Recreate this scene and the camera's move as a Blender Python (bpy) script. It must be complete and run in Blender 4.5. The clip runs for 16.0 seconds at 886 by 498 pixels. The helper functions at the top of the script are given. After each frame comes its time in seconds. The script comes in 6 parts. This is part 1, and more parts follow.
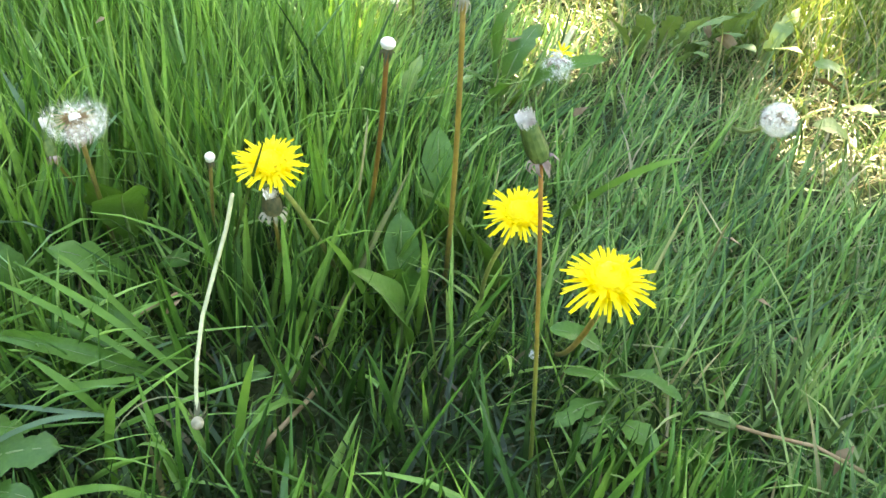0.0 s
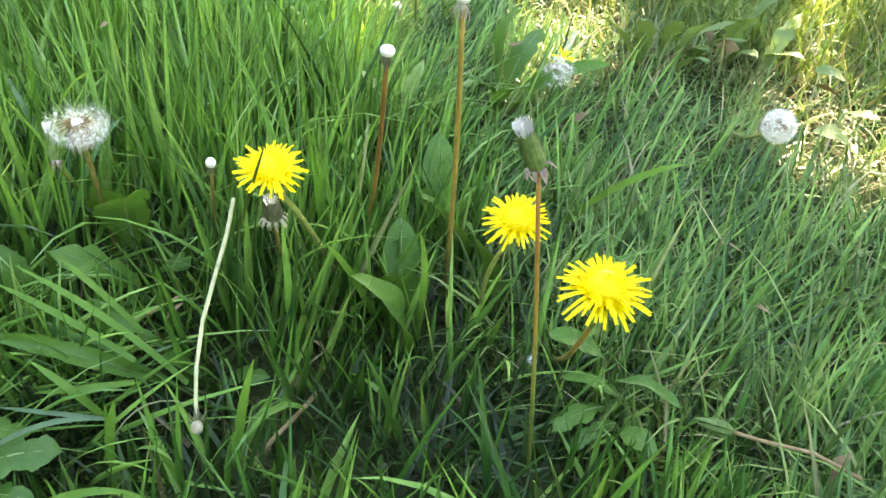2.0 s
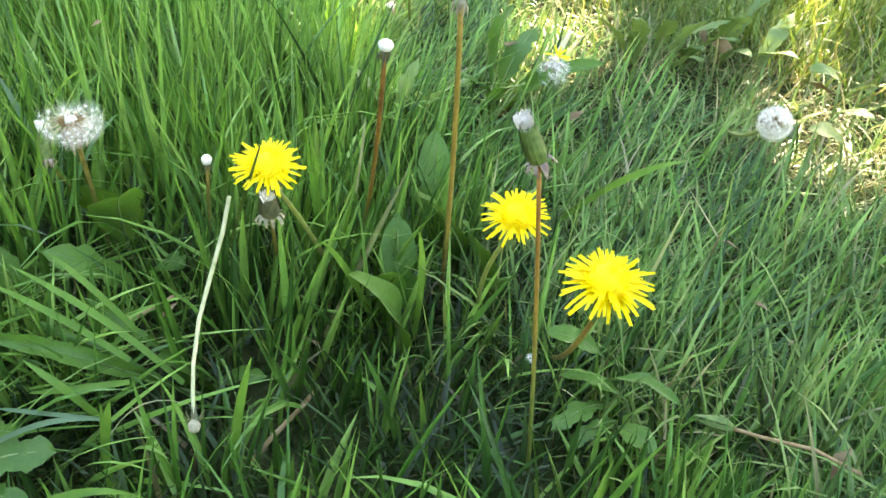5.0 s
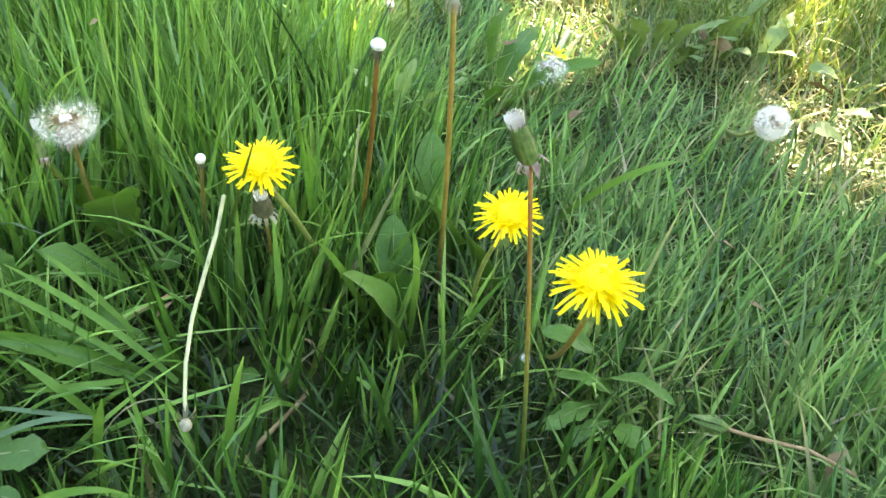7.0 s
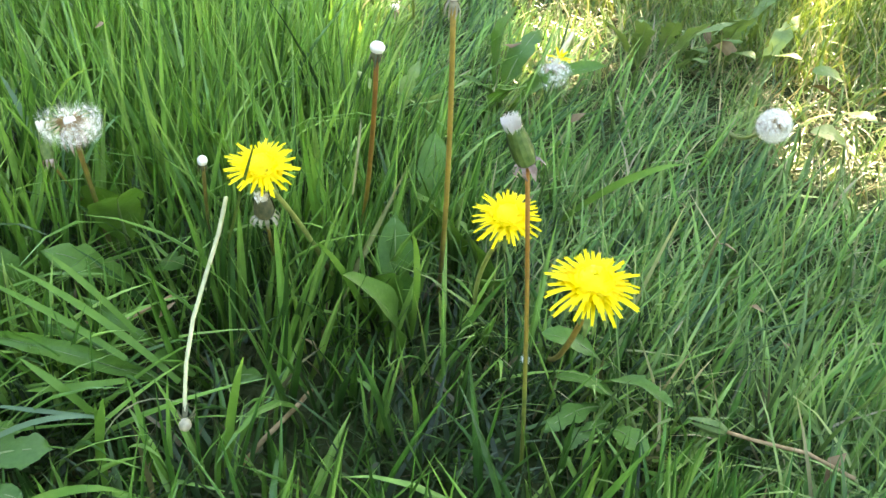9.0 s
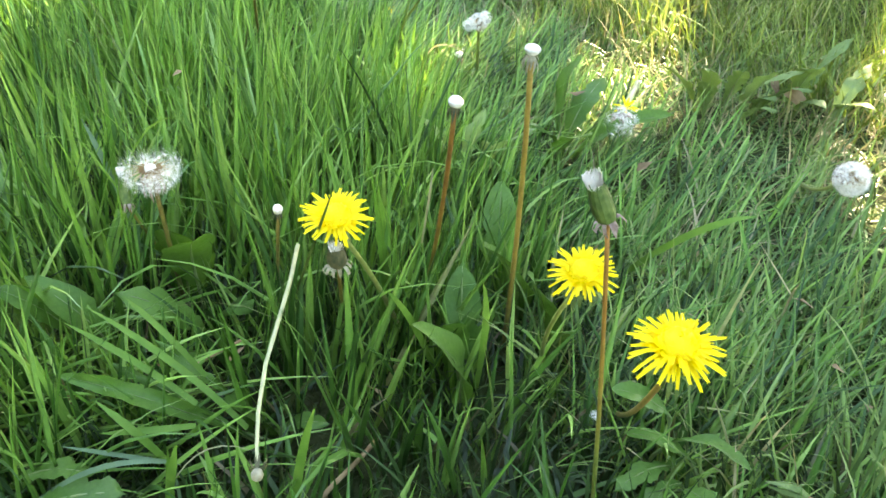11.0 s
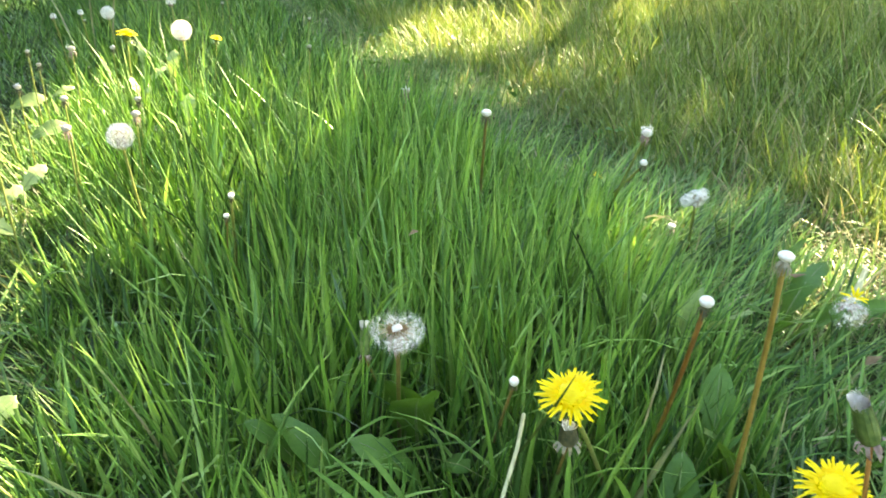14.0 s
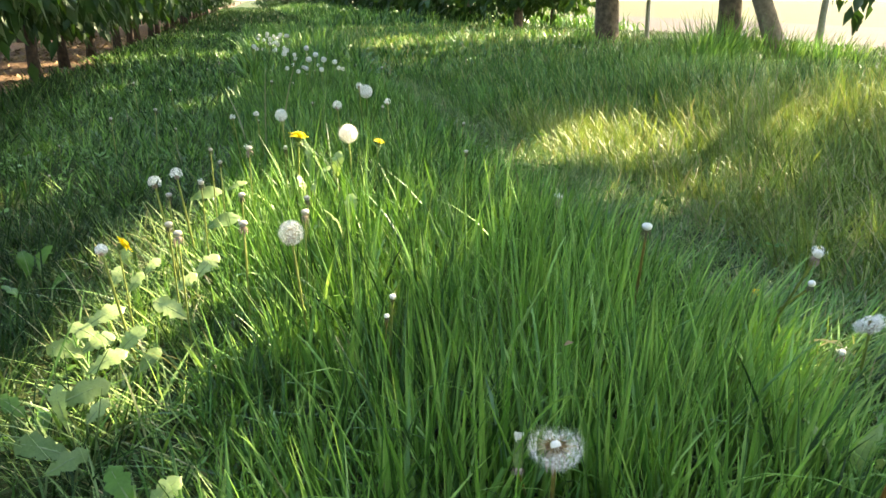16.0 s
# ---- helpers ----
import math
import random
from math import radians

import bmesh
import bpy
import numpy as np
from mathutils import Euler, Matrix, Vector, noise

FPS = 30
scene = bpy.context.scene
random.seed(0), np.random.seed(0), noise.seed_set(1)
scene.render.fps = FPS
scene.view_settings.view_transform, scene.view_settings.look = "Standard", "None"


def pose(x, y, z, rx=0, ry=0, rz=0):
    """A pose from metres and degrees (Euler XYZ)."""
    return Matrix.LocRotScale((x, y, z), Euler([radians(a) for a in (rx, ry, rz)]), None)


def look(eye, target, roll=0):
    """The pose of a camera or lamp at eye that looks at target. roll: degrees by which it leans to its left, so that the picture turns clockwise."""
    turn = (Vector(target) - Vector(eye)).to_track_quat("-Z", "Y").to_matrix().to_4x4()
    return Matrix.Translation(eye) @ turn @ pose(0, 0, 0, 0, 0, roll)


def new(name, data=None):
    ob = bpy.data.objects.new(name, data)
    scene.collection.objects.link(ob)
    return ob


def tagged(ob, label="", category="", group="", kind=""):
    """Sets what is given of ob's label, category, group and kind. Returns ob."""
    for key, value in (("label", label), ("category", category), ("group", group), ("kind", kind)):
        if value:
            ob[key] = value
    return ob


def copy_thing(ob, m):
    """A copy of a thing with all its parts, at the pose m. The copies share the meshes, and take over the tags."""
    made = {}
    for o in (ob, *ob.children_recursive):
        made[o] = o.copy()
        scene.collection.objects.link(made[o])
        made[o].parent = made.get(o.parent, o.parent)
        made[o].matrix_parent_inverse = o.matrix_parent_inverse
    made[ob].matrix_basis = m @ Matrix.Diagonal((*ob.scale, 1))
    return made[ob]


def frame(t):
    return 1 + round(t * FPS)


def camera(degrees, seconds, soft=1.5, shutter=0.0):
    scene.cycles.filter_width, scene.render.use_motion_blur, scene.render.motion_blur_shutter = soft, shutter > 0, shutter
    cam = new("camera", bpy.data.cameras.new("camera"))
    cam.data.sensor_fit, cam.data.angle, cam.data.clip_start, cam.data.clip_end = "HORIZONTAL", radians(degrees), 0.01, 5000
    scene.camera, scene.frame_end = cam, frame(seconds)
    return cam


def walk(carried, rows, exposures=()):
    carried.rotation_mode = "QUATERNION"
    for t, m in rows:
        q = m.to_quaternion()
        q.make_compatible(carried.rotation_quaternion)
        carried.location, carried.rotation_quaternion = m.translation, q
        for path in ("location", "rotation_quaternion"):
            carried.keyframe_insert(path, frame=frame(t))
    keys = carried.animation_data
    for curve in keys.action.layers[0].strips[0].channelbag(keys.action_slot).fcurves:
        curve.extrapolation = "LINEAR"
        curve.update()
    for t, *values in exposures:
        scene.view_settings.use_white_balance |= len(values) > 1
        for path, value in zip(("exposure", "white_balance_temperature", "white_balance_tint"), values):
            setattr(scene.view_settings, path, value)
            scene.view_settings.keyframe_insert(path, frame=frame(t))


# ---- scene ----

# camera and its path
cam = camera(56.6, 16.0, soft=1.5, shutter=0.3)
ROWS = [
    (0, 0.0605, -0.0217, 0.4140, 53.84, -2.37, -39.39),
    (0.5, 0.0599, -0.0209, 0.4139, 53.96, -2.36, -39.41),
    (1, 0.0599, -0.0209, 0.4139, 54.05, -2.36, -39.34),
    (1.5, 0.0583, -0.0208, 0.4158, 54.07, -2.44, -39.32),
    (2, 0.0622, -0.0239, 0.4172, 53.96, -2.38, -39.03),
    (2.5, 0.0622, -0.0204, 0.4121, 54.12, -2.51, -39.53),
    (3, 0.0666, -0.0229, 0.4166, 53.56, -2.38, -39.20),
    (3.5, 0.0636, -0.0191, 0.4142, 53.73, -2.44, -39.50),
    (4, 0.0593, -0.0202, 0.4128, 54.16, -2.42, -39.63),
    (6.5, 0.0607, -0.0217, 0.4120, 54.27, -2.65, -39.65),
    (7, 0.0640, -0.0241, 0.4124, 54.14, -2.51, -39.42),
    (7.5, 0.0683, -0.0294, 0.4149, 54.02, -2.23, -38.81),
    (8, 0.0670, -0.0293, 0.4137, 54.20, -2.30, -38.90),
    (9.3, 0.0664, -0.0284, 0.4136, 54.32, -2.30, -38.80),
    (10.3, 0.0607, -0.0203, 0.4130, 55.49, -2.30, -37.93),
    (10.5, 0.0622, -0.0190, 0.4141, 55.98, -2.00, -37.05),
    (11, 0.0598, -0.0166, 0.4179, 56.91, -1.22, -35.42),
    (11.5, 0.0546, -0.0154, 0.4214, 58.13, -1.31, -33.71),
    (12, 0.0485, -0.0135, 0.4268, 59.51, -1.33, -31.50),
    (12.5, 0.0433, -0.0109, 0.4312, 60.98, -0.66, -29.15),
    (13, 0.0351, -0.0080, 0.4374, 62.95, -0.38, -26.22),
    (13.5, 0.0296, -0.0068, 0.4429, 64.76, -0.61, -24.47),
    (14, 0.0199, -0.0053, 0.4490, 66.40, -0.22, -22.61),
    (14.5, 0.0133, -0.0011, 0.4543, 68.50, 0.27, -19.18),
    (15, 0.0074, 0.0008, 0.4577, 70.26, -0.16, -16.81),
    (15.5, 0.0043, 0.0011, 0.4604, 71.80, -0.22, -14.41),
    (16, 0.0000, 0.0000, 0.4600, 73.15, -0.00, -12.74),
]
walk(cam, [(t, pose(x, y, z, rx, ry, rz)) for t, x, y, z, rx, ry, rz in ROWS],
     [(0.0, 4.0, 8100, 10), (11.5, 3.97, 8000, 10), (12.5, 3.85, 8000, 10), (13.0, 3.82, 8000, 9), (14.0, 3.6, 7900, 9), (15.0, 3.38, 7700, 9), (16.0, 2.95, 7600, 9)])

# sky, sun and exposure
SUN_EL, SUN_H = radians(35.0), Vector((0.91, 0.41, 0.0)).normalized()
SUN_DIR = Vector((SUN_H.x * math.cos(SUN_EL), SUN_H.y * math.cos(SUN_EL), math.sin(SUN_EL)))
world = bpy.data.worlds.new("sky")
scene.world = world
world.use_nodes = True
wn = world.node_tree
sky = wn.nodes.new("ShaderNodeTexSky")
sky.sky_type = "NISHITA"
sky.sun_disc = False
sky.sun_elevation = SUN_EL
sky.sun_rotation = math.atan2(SUN_H.x, SUN_H.y)
wn.nodes["Background"].inputs["Strength"].default_value = 0.15
wn.links.new(sky.outputs[0], wn.nodes["Background"].inputs["Color"])
sun_data = bpy.data.lights.new("sun", "SUN")
sun_data.energy, sun_data.angle, sun_data.color = 4.8, radians(0.55), (1.0, 0.9, 0.68)
sun = new("sun", sun_data)
sun.matrix_world = look(SUN_DIR * 30, (0, 0, 0))

# ---------------------------------------------------------------- materials


def material(name, rough=0.5, spec=0.4):
    m = bpy.data.materials.new(name)
    m.use_nodes = True
    b = m.node_tree.nodes["Principled BSDF"]
    b.inputs["Roughness"].default_value = rough
    b.inputs["Specular IOR Level"].default_value = spec
    return m, m.node_tree, b


def ramp(nt, source, stops):
    r = nt.nodes.new("ShaderNodeValToRGB")
    e = r.color_ramp.elements
    while len(e) < len(stops):
        e.new(0.5)
    for el, (p, c) in zip(e, stops):
        el.position, el.color = p, (*c, 1)
    nt.links.new(source, r.inputs[0])
    return r.outputs[0]


def noise_tex(nt, scale, detail=3, rough=0.55):
    t = nt.nodes.new("ShaderNodeTexNoise")
    t.inputs["Scale"].default_value = scale
    t.inputs["Detail"].default_value = detail
    t.inputs["Roughness"].default_value = rough
    p = nt.nodes.new("ShaderNodeNewGeometry")
    nt.links.new(p.outputs["Position"], t.inputs["Vector"])
    return t.outputs["Fac"]


def mix_color(nt, fac, a, b, mode="MIX"):
    x = nt.nodes.new("ShaderNodeMix")
    x.data_type, x.blend_type = "RGBA", mode
    for socket, value in ((x.inputs[0], fac), (x.inputs[6], a), (x.inputs[7], b)):
        if isinstance(value, (int, float)):
            socket.default_value = value
        elif isinstance(value, tuple):
            socket.default_value = (*value, 1)
        else:
            nt.links.new(value, socket)
    return x.outputs[2]


def bump(nt, b, height, strength, distance):
    n = nt.nodes.new("ShaderNodeBump")
    n.inputs["Strength"].default_value = strength
    n.inputs["Distance"].default_value = distance
    nt.links.new(height, n.inputs["Height"])
    nt.links.new(n.outputs[0], b.inputs["Normal"])


def thin(nt, b, color, share, tint=(1.0, 1.0, 1.0)):
    """Light that passes through a thin leaf or petal."""
    out = nt.nodes["Material Output"]
    tr = nt.nodes.new("ShaderNodeBsdfTranslucent")
    nt.links.new(mix_color(nt, 1.0, color, tint, "MULTIPLY"), tr.inputs["Color"])
    mx = nt.nodes.new("ShaderNodeMixShader")
    mx.inputs[0].default_value = share
    nt.links.new(b.outputs[0], mx.inputs[1])
    nt.links.new(tr.outputs[0], mx.inputs[2])
    nt.links.new(mx.outputs[0], out.inputs["Surface"])


def grass_material(name, stops, patch, patch_scale=3.0, rough=0.43, share=0.22, spec=0.38):
    m, nt, b = material(name, rough, spec)
    geo = nt.nodes.new("ShaderNodeNewGeometry")
    c = ramp(nt, geo.outputs["Random Per Island"], stops)
    f = ramp(nt, noise_tex(nt, patch_scale, 3), [(0.38, (0, 0, 0)), (0.68, (1, 1, 1))])
    c = mix_color(nt, f, c, mix_color(nt, 0.55, c, patch))
    tuft = ramp(nt, noise_tex(nt, 16, 2), [(0.34, (0.66, 0.7, 0.74)), (0.52, (1.0, 1.0, 1.0)), (0.7, (1.3, 1.25, 1.1))])
    c = mix_color(nt, 1.0, c, tuft, "MULTIPLY")
    fine = ramp(nt, noise_tex(nt, 160, 2), [(0.3, (0.9, 0.9, 0.88)), (0.7, (1.08, 1.08, 1.05))])
    c = mix_color(nt, 1.0, c, fine, "MULTIPLY")
    nt.links.new(c, b.inputs["Base Color"])
    thin(nt, b, c, share, (1.1, 1.1, 0.85))
    return m


def leaf_material(name, a, b_, vein, rough=0.45, share=0.3):
    m, nt, b = material(name, rough, 0.3)
    oi = nt.nodes.new("ShaderNodeObjectInfo")
    c = ramp(nt, oi.outputs["Random"], [(0.0, a), (1.0, b_)])
    blot = ramp(nt, noise_tex(nt, 60, 4), [(0.35, (0, 0, 0)), (0.75, (1, 1, 1))])
    c = mix_color(nt, blot, c, mix_color(nt, 0.35, c, vein))
    spots = ramp(nt, noise_tex(nt, 420, 3), [(0.3, (0.86, 0.87, 0.84)), (0.6, (1.0, 1.0, 1.0)), (0.78, (1.14, 1.1, 1.02))])
    c = mix_color(nt, 1.0, c, spots, "MULTIPLY")
    nt.links.new(c, b.inputs["Base Color"])
    bump(nt, b, noise_tex(nt, 190, 4), 0.4, 0.0014)
    thin(nt, b, c, share, (1.2, 1.25, 0.6))
    return m


def plain(name, a, b_, scale=120, rough=0.6, share=0.0, spec=0.3, relief=0.0):
    m, nt, b = material(name, rough, spec)
    c = ramp(nt, noise_tex(nt, scale, 4), [(0.32, a), (0.68, b_)])
    nt.links.new(c, b.inputs["Base Color"])
    if relief:
        bump(nt, b, noise_tex(nt, scale * 1.7, 4), 0.6, relief)
    if share:
        thin(nt, b, c, share)
    return m


def stem_material(name, low, high, z0, z1):
    """A flower stalk, green or purple at the foot and reddish towards the head."""
    m, nt, b = material(name, 0.5, 0.25)
    geo = nt.nodes.new("ShaderNodeNewGeometry")
    sep = nt.nodes.new("ShaderNodeSeparateXYZ")
    nt.links.new(geo.outputs["Position"], sep.inputs[0])
    mr = nt.nodes.new("ShaderNodeMapRange")
    mr.inputs["From Min"].default_value, mr.inputs["From Max"].default_value = z0, z1
    nt.links.new(sep.outputs["Z"], mr.inputs["Value"])
    c = mix_color(nt, mr.outputs[0], low, high)
    blot = ramp(nt, noise_tex(nt, 150, 4), [(0.4, (0.8, 0.78, 0.75)), (0.7, (1.15, 1.1, 1.0))])
    c = mix_color(nt, 1.0, c, blot, "MULTIPLY")
    nt.links.new(c, b.inputs["Base Color"])
    return m


MAT_GRASS_TALL = grass_material("tall_grass", [(0.0, (0.02, 0.056, 0.01)), (0.25, (0.0407, 0.112, 0.0172)), (0.55, (0.114, 0.25, 0.0387)), (0.85, (0.209, 0.37, 0.0705)), (0.985, (0.301, 0.45, 0.112)), (0.993, (0.24, 0.24, 0.09)), (1.0, (0.28, 0.26, 0.11))], (0.0582, 0.175, 0.0258), 4.0)
# tall grass brightened; on strip and slope it stands for extra light
MAT_GRASS_BRIGHTENED = grass_material("brightened_grass", [(0.0, (0.0561, 0.14, 0.0237)), (0.35, (0.143, 0.29, 0.0483)), (0.75, (0.24, 0.41, 0.0839)), (1.0, (0.337, 0.49, 0.134))], (0.153, 0.32, 0.0483), 4.0)
MAT_GRASS_FINE = grass_material("fine_grass", [(0.0, (0.0611, 0.11, 0.0279)), (0.35, (0.138, 0.225, 0.0537)), (0.72, (0.219, 0.325, 0.086)), (0.88, (0.306, 0.38, 0.124)), (0.94, (0.438, 0.36, 0.194)), (1.0, (0.478, 0.39, 0.237))], (0.117, 0.215, 0.0537), 5.0, 0.5)
MAT_GRASS_BANK = grass_material("bank_grass", [(0.0, (0.0663, 0.12, 0.0215)), (0.4, (0.174, 0.27, 0.0451)), (0.72, (0.275, 0.37, 0.0752)), (0.86, (0.377, 0.4, 0.119)), (0.93, (0.428, 0.36, 0.183)), (1.0, (0.509, 0.42, 0.248))], (0.255, 0.29, 0.0645), 2.2, 0.5)
# darkened greens that carry the shade over the track beside the tree row
MAT_GRASS_SHADED = grass_material("shaded_grass", [(0.0, (0.0126, 0.032, 0.01)), (0.5, (0.0357, 0.08, 0.02)), (0.88, (0.0788, 0.145, 0.0325)), (0.97, (0.158, 0.17, 0.0688)), (1.0, (0.315, 0.25, 0.15))], (0.0315, 0.085, 0.02), 3.0, 0.5, 0.22, 0.15)
# greens darkened to stand for shade at the roots; browns are dead blades
MAT_GRASS_UNDER_SHADE = grass_material("undergrowth", [(0.0, (0.016, 0.034, 0.01)), (0.5, (0.032, 0.07, 0.016)), (0.88, (0.06, 0.12, 0.028)), (0.94, (0.14, 0.11, 0.05)), (1.0, (0.22, 0.17, 0.08))], (0.03, 0.06, 0.014), 6.0)
MAT_LEAF = leaf_material("dandelion_leaf", (0.055, 0.14, 0.022), (0.115, 0.235, 0.04), (0.15, 0.27, 0.06))
# pale leaf green; on the strip's sunny edge it also stands for sunlight
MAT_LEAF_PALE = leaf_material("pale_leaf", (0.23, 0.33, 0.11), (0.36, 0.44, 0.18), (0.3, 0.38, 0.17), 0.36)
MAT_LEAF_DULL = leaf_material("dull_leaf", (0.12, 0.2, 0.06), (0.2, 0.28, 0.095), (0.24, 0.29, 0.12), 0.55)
MAT_GRASS_DRY = grass_material("dry_grass", [(0.0, (0.15, 0.12, 0.05)), (0.5, (0.27, 0.22, 0.095)), (1.0, (0.4, 0.33, 0.16))], (0.3, 0.27, 0.1), 5.0)
MAT_RIB = plain("leaf_rib", (0.14, 0.22, 0.065), (0.22, 0.28, 0.11), 90, 0.5)
MAT_TREE_LEAF = leaf_material("tree_leaf", (0.016, 0.044, 0.01), (0.036, 0.082, 0.017), (0.06, 0.11, 0.03), 0.5, 0.26)
MAT_YELLOW = plain("floret_yellow", (0.9, 0.68, 0.004), (0.95, 0.76, 0.012), 300, 0.55, 0.25)
MAT_YELLOW_DEEP = plain("floret_yellow_deep", (0.9, 0.64, 0.003), (0.95, 0.72, 0.008), 300, 0.55, 0.2)
MAT_PAPPUS = plain("pappus_white", (0.82, 0.79, 0.73), (0.9, 0.88, 0.82), 80, 0.6, 0.35)
MAT_TUFT = plain("tuft_white", (0.84, 0.79, 0.7), (0.95, 0.92, 0.85), 700, 0.7, 0.05)
MAT_BEAK = plain("seed_beak", (0.5, 0.38, 0.2), (0.66, 0.55, 0.34), 80, 0.6)
MAT_SEED = plain("seed_brown", (0.2, 0.12, 0.045), (0.34, 0.22, 0.09), 200, 0.6)
MAT_BALD = plain("receptacle_white", (0.72, 0.66, 0.55), (0.86, 0.81, 0.71), 900, 0.6, 0.0, 0.3, 0.0006)
MAT_BALD_DULL = plain("receptacle_dull", (0.36, 0.32, 0.24), (0.58, 0.52, 0.41), 900, 0.7, 0.0, 0.3, 0.0006)
MAT_BRACT = plain("bract_green", (0.06, 0.11, 0.025), (0.15, 0.21, 0.055), 260, 0.5)
MAT_BRACT_DRY = plain("bract_dry", (0.2, 0.13, 0.1), (0.4, 0.3, 0.24), 260, 0.75)
MAT_BRACT_DARK = plain("bract_dark", (0.04, 0.05, 0.022), (0.12, 0.11, 0.05), 260, 0.7)
MAT_BRACT_PALE = plain("bract_pale", (0.24, 0.22, 0.14), (0.42, 0.38, 0.27), 260, 0.7, 0.2)
MAT_STEM_RED = stem_material("stem_red", (0.13, 0.16, 0.03), (0.26, 0.13, 0.035), 0.05, 0.2)
MAT_STEM_BUD = stem_material("stem_bud", (0.17, 0.2, 0.04), (0.36, 0.17, 0.04), 0.08, 0.2)
MAT_STEM_TAN = stem_material("stem_tan", (0.17, 0.14, 0.035), (0.36, 0.25, 0.06), 0.04, 0.2)
MAT_STEM_BROWN = stem_material("stem_brown", (0.13, 0.135, 0.035), (0.25, 0.19, 0.06), 0.04, 0.2)
MAT_STEM_GREEN = stem_material("stem_green", (0.2, 0.24, 0.07), (0.3, 0.35, 0.1), 0.02, 0.2)
MAT_STRAW = plain("straw", (0.33, 0.34, 0.17), (0.46, 0.45, 0.25), 140, 0.5)
MAT_TWIG = plain("dry_twig", (0.26, 0.16, 0.07), (0.42, 0.29, 0.15), 160, 0.8)
MAT_BARK = plain("bark", (0.07, 0.05, 0.035), (0.2, 0.145, 0.1), 26, 0.9, 0.0, 0.2, 0.012)
MAT_BARK_DARK = plain("bark_dark", (0.032, 0.024, 0.02), (0.085, 0.06, 0.047), 40, 0.9, 0.0, 0.2, 0.008)
MAT_BARK_PALE = plain("bark_pale", (0.17, 0.125, 0.095), (0.34, 0.26, 0.2), 30, 0.9, 0.0, 0.2, 0.008)
MAT_POST = plain("weathered_post", (0.22, 0.2, 0.18), (0.38, 0.35, 0.31), 60, 0.8, 0.0, 0.25, 0.003)
MAT_LITTER = plain("leaf_litter", (0.12, 0.075, 0.035), (0.3, 0.21, 0.11), 45, 0.85)


def ground_material():
    m, nt, b = material("meadow_soil", 0.95, 0.1)
    c = ramp(nt, noise_tex(nt, 45, 5), [(0.3, (0.022, 0.026, 0.01)), (0.55, (0.045, 0.055, 0.02)), (0.8, (0.1, 0.085, 0.045))])
    big = ramp(nt, noise_tex(nt, 1.5, 3), [(0.35, (0.04, 0.07, 0.02)), (0.7, (0.07, 0.075, 0.03))])
    nt.links.new(mix_color(nt, 0.4, c, big), b.inputs["Base Color"])
    bump(nt, b, noise_tex(nt, 90, 5), 0.9, 0.012)
    return m


MAT_GROUND = ground_material()
MAT_SOIL = plain("bare_soil", (0.1, 0.058, 0.036), (0.22, 0.14, 0.09), 14, 0.95, 0.0, 0.1, 0.02)
MAT_SAND = plain("sandy_track", (0.036, 0.029, 0.026), (0.085, 0.066, 0.055), 3, 0.95, 0.0, 0.1, 0.02)
MAT_FIELD = plain("crop_field", (0.042, 0.043, 0.012), (0.06, 0.056, 0.019), 0.5, 0.9, 0.0, 0.1, 0.05)

# ---------------------------------------------------------------- mesh helpers


def mesh_of(name, bm, mat, smooth=True):
    me = bpy.data.meshes.new(name)
    bm.to_mesh(me)
    bm.free()
    me.materials.append(mat)
    if smooth:
        me.polygons.foreach_set("use_smooth", [True] * len(me.polygons))
    return me


def part(name, bm, mat, parent, label=""):
    ob = new(name, mesh_of(name, bm, mat))
    ob.parent = parent
    if label:
        tagged(ob, label)
    return ob


def thing(name, at, label, category, group="", kind=""):
    ob = new(name)
    ob.empty_display_size = 0.02
    ob.location = at
    return tagged(ob, label, category, group, kind)


def tube(bm, pts, radii, sides=8, cap=True):
    pts = [Vector(p) for p in pts]
    rings = []
    side = None
    for i, p in enumerate(pts):
        d = (pts[min(i + 1, len(pts) - 1)] - pts[max(i - 1, 0)]).normalized()
        if side is None:
            side = d.orthogonal().normalized()
        side = (side - d * side.dot(d)).normalized()
        up = d.cross(side)
        r = radii[i] if hasattr(radii, "__len__") else radii
        rings.append([bm.verts.new(p + side * (r * math.cos(a)) + up * (r * math.sin(a))) for a in (2 * math.pi * k / sides for k in range(sides))])
    for a, b in zip(rings, rings[1:]):
        for k in range(sides):
            bm.faces.new((a[k], a[(k + 1) % sides], b[(k + 1) % sides], b[k]))
    if cap:
        bm.faces.new(rings[0][::-1])
        bm.faces.new(rings[-1])
    return bm


def lathe(bm, profile, sides, m=Matrix(), wobble=0.0, rng=random):
    rings = []
    for r, z in profile:
        rings.append([bm.verts.new(m @ Vector((r * (1 + wobble * rng.uniform(-1, 1)) * math.cos(a), r * (1 + wobble * rng.uniform(-1, 1)) * math.sin(a), z))) for a in (2 * math.pi * k / sides for k in range(sides))])
    for a, b in zip(rings, rings[1:]):
        for k in range(sides):
            bm.faces.new((a[k], a[(k + 1) % sides], b[(k + 1) % sides], b[k]))
    bm.faces.new(rings[0][::-1])
    bm.faces.new(rings[-1])
    return bm


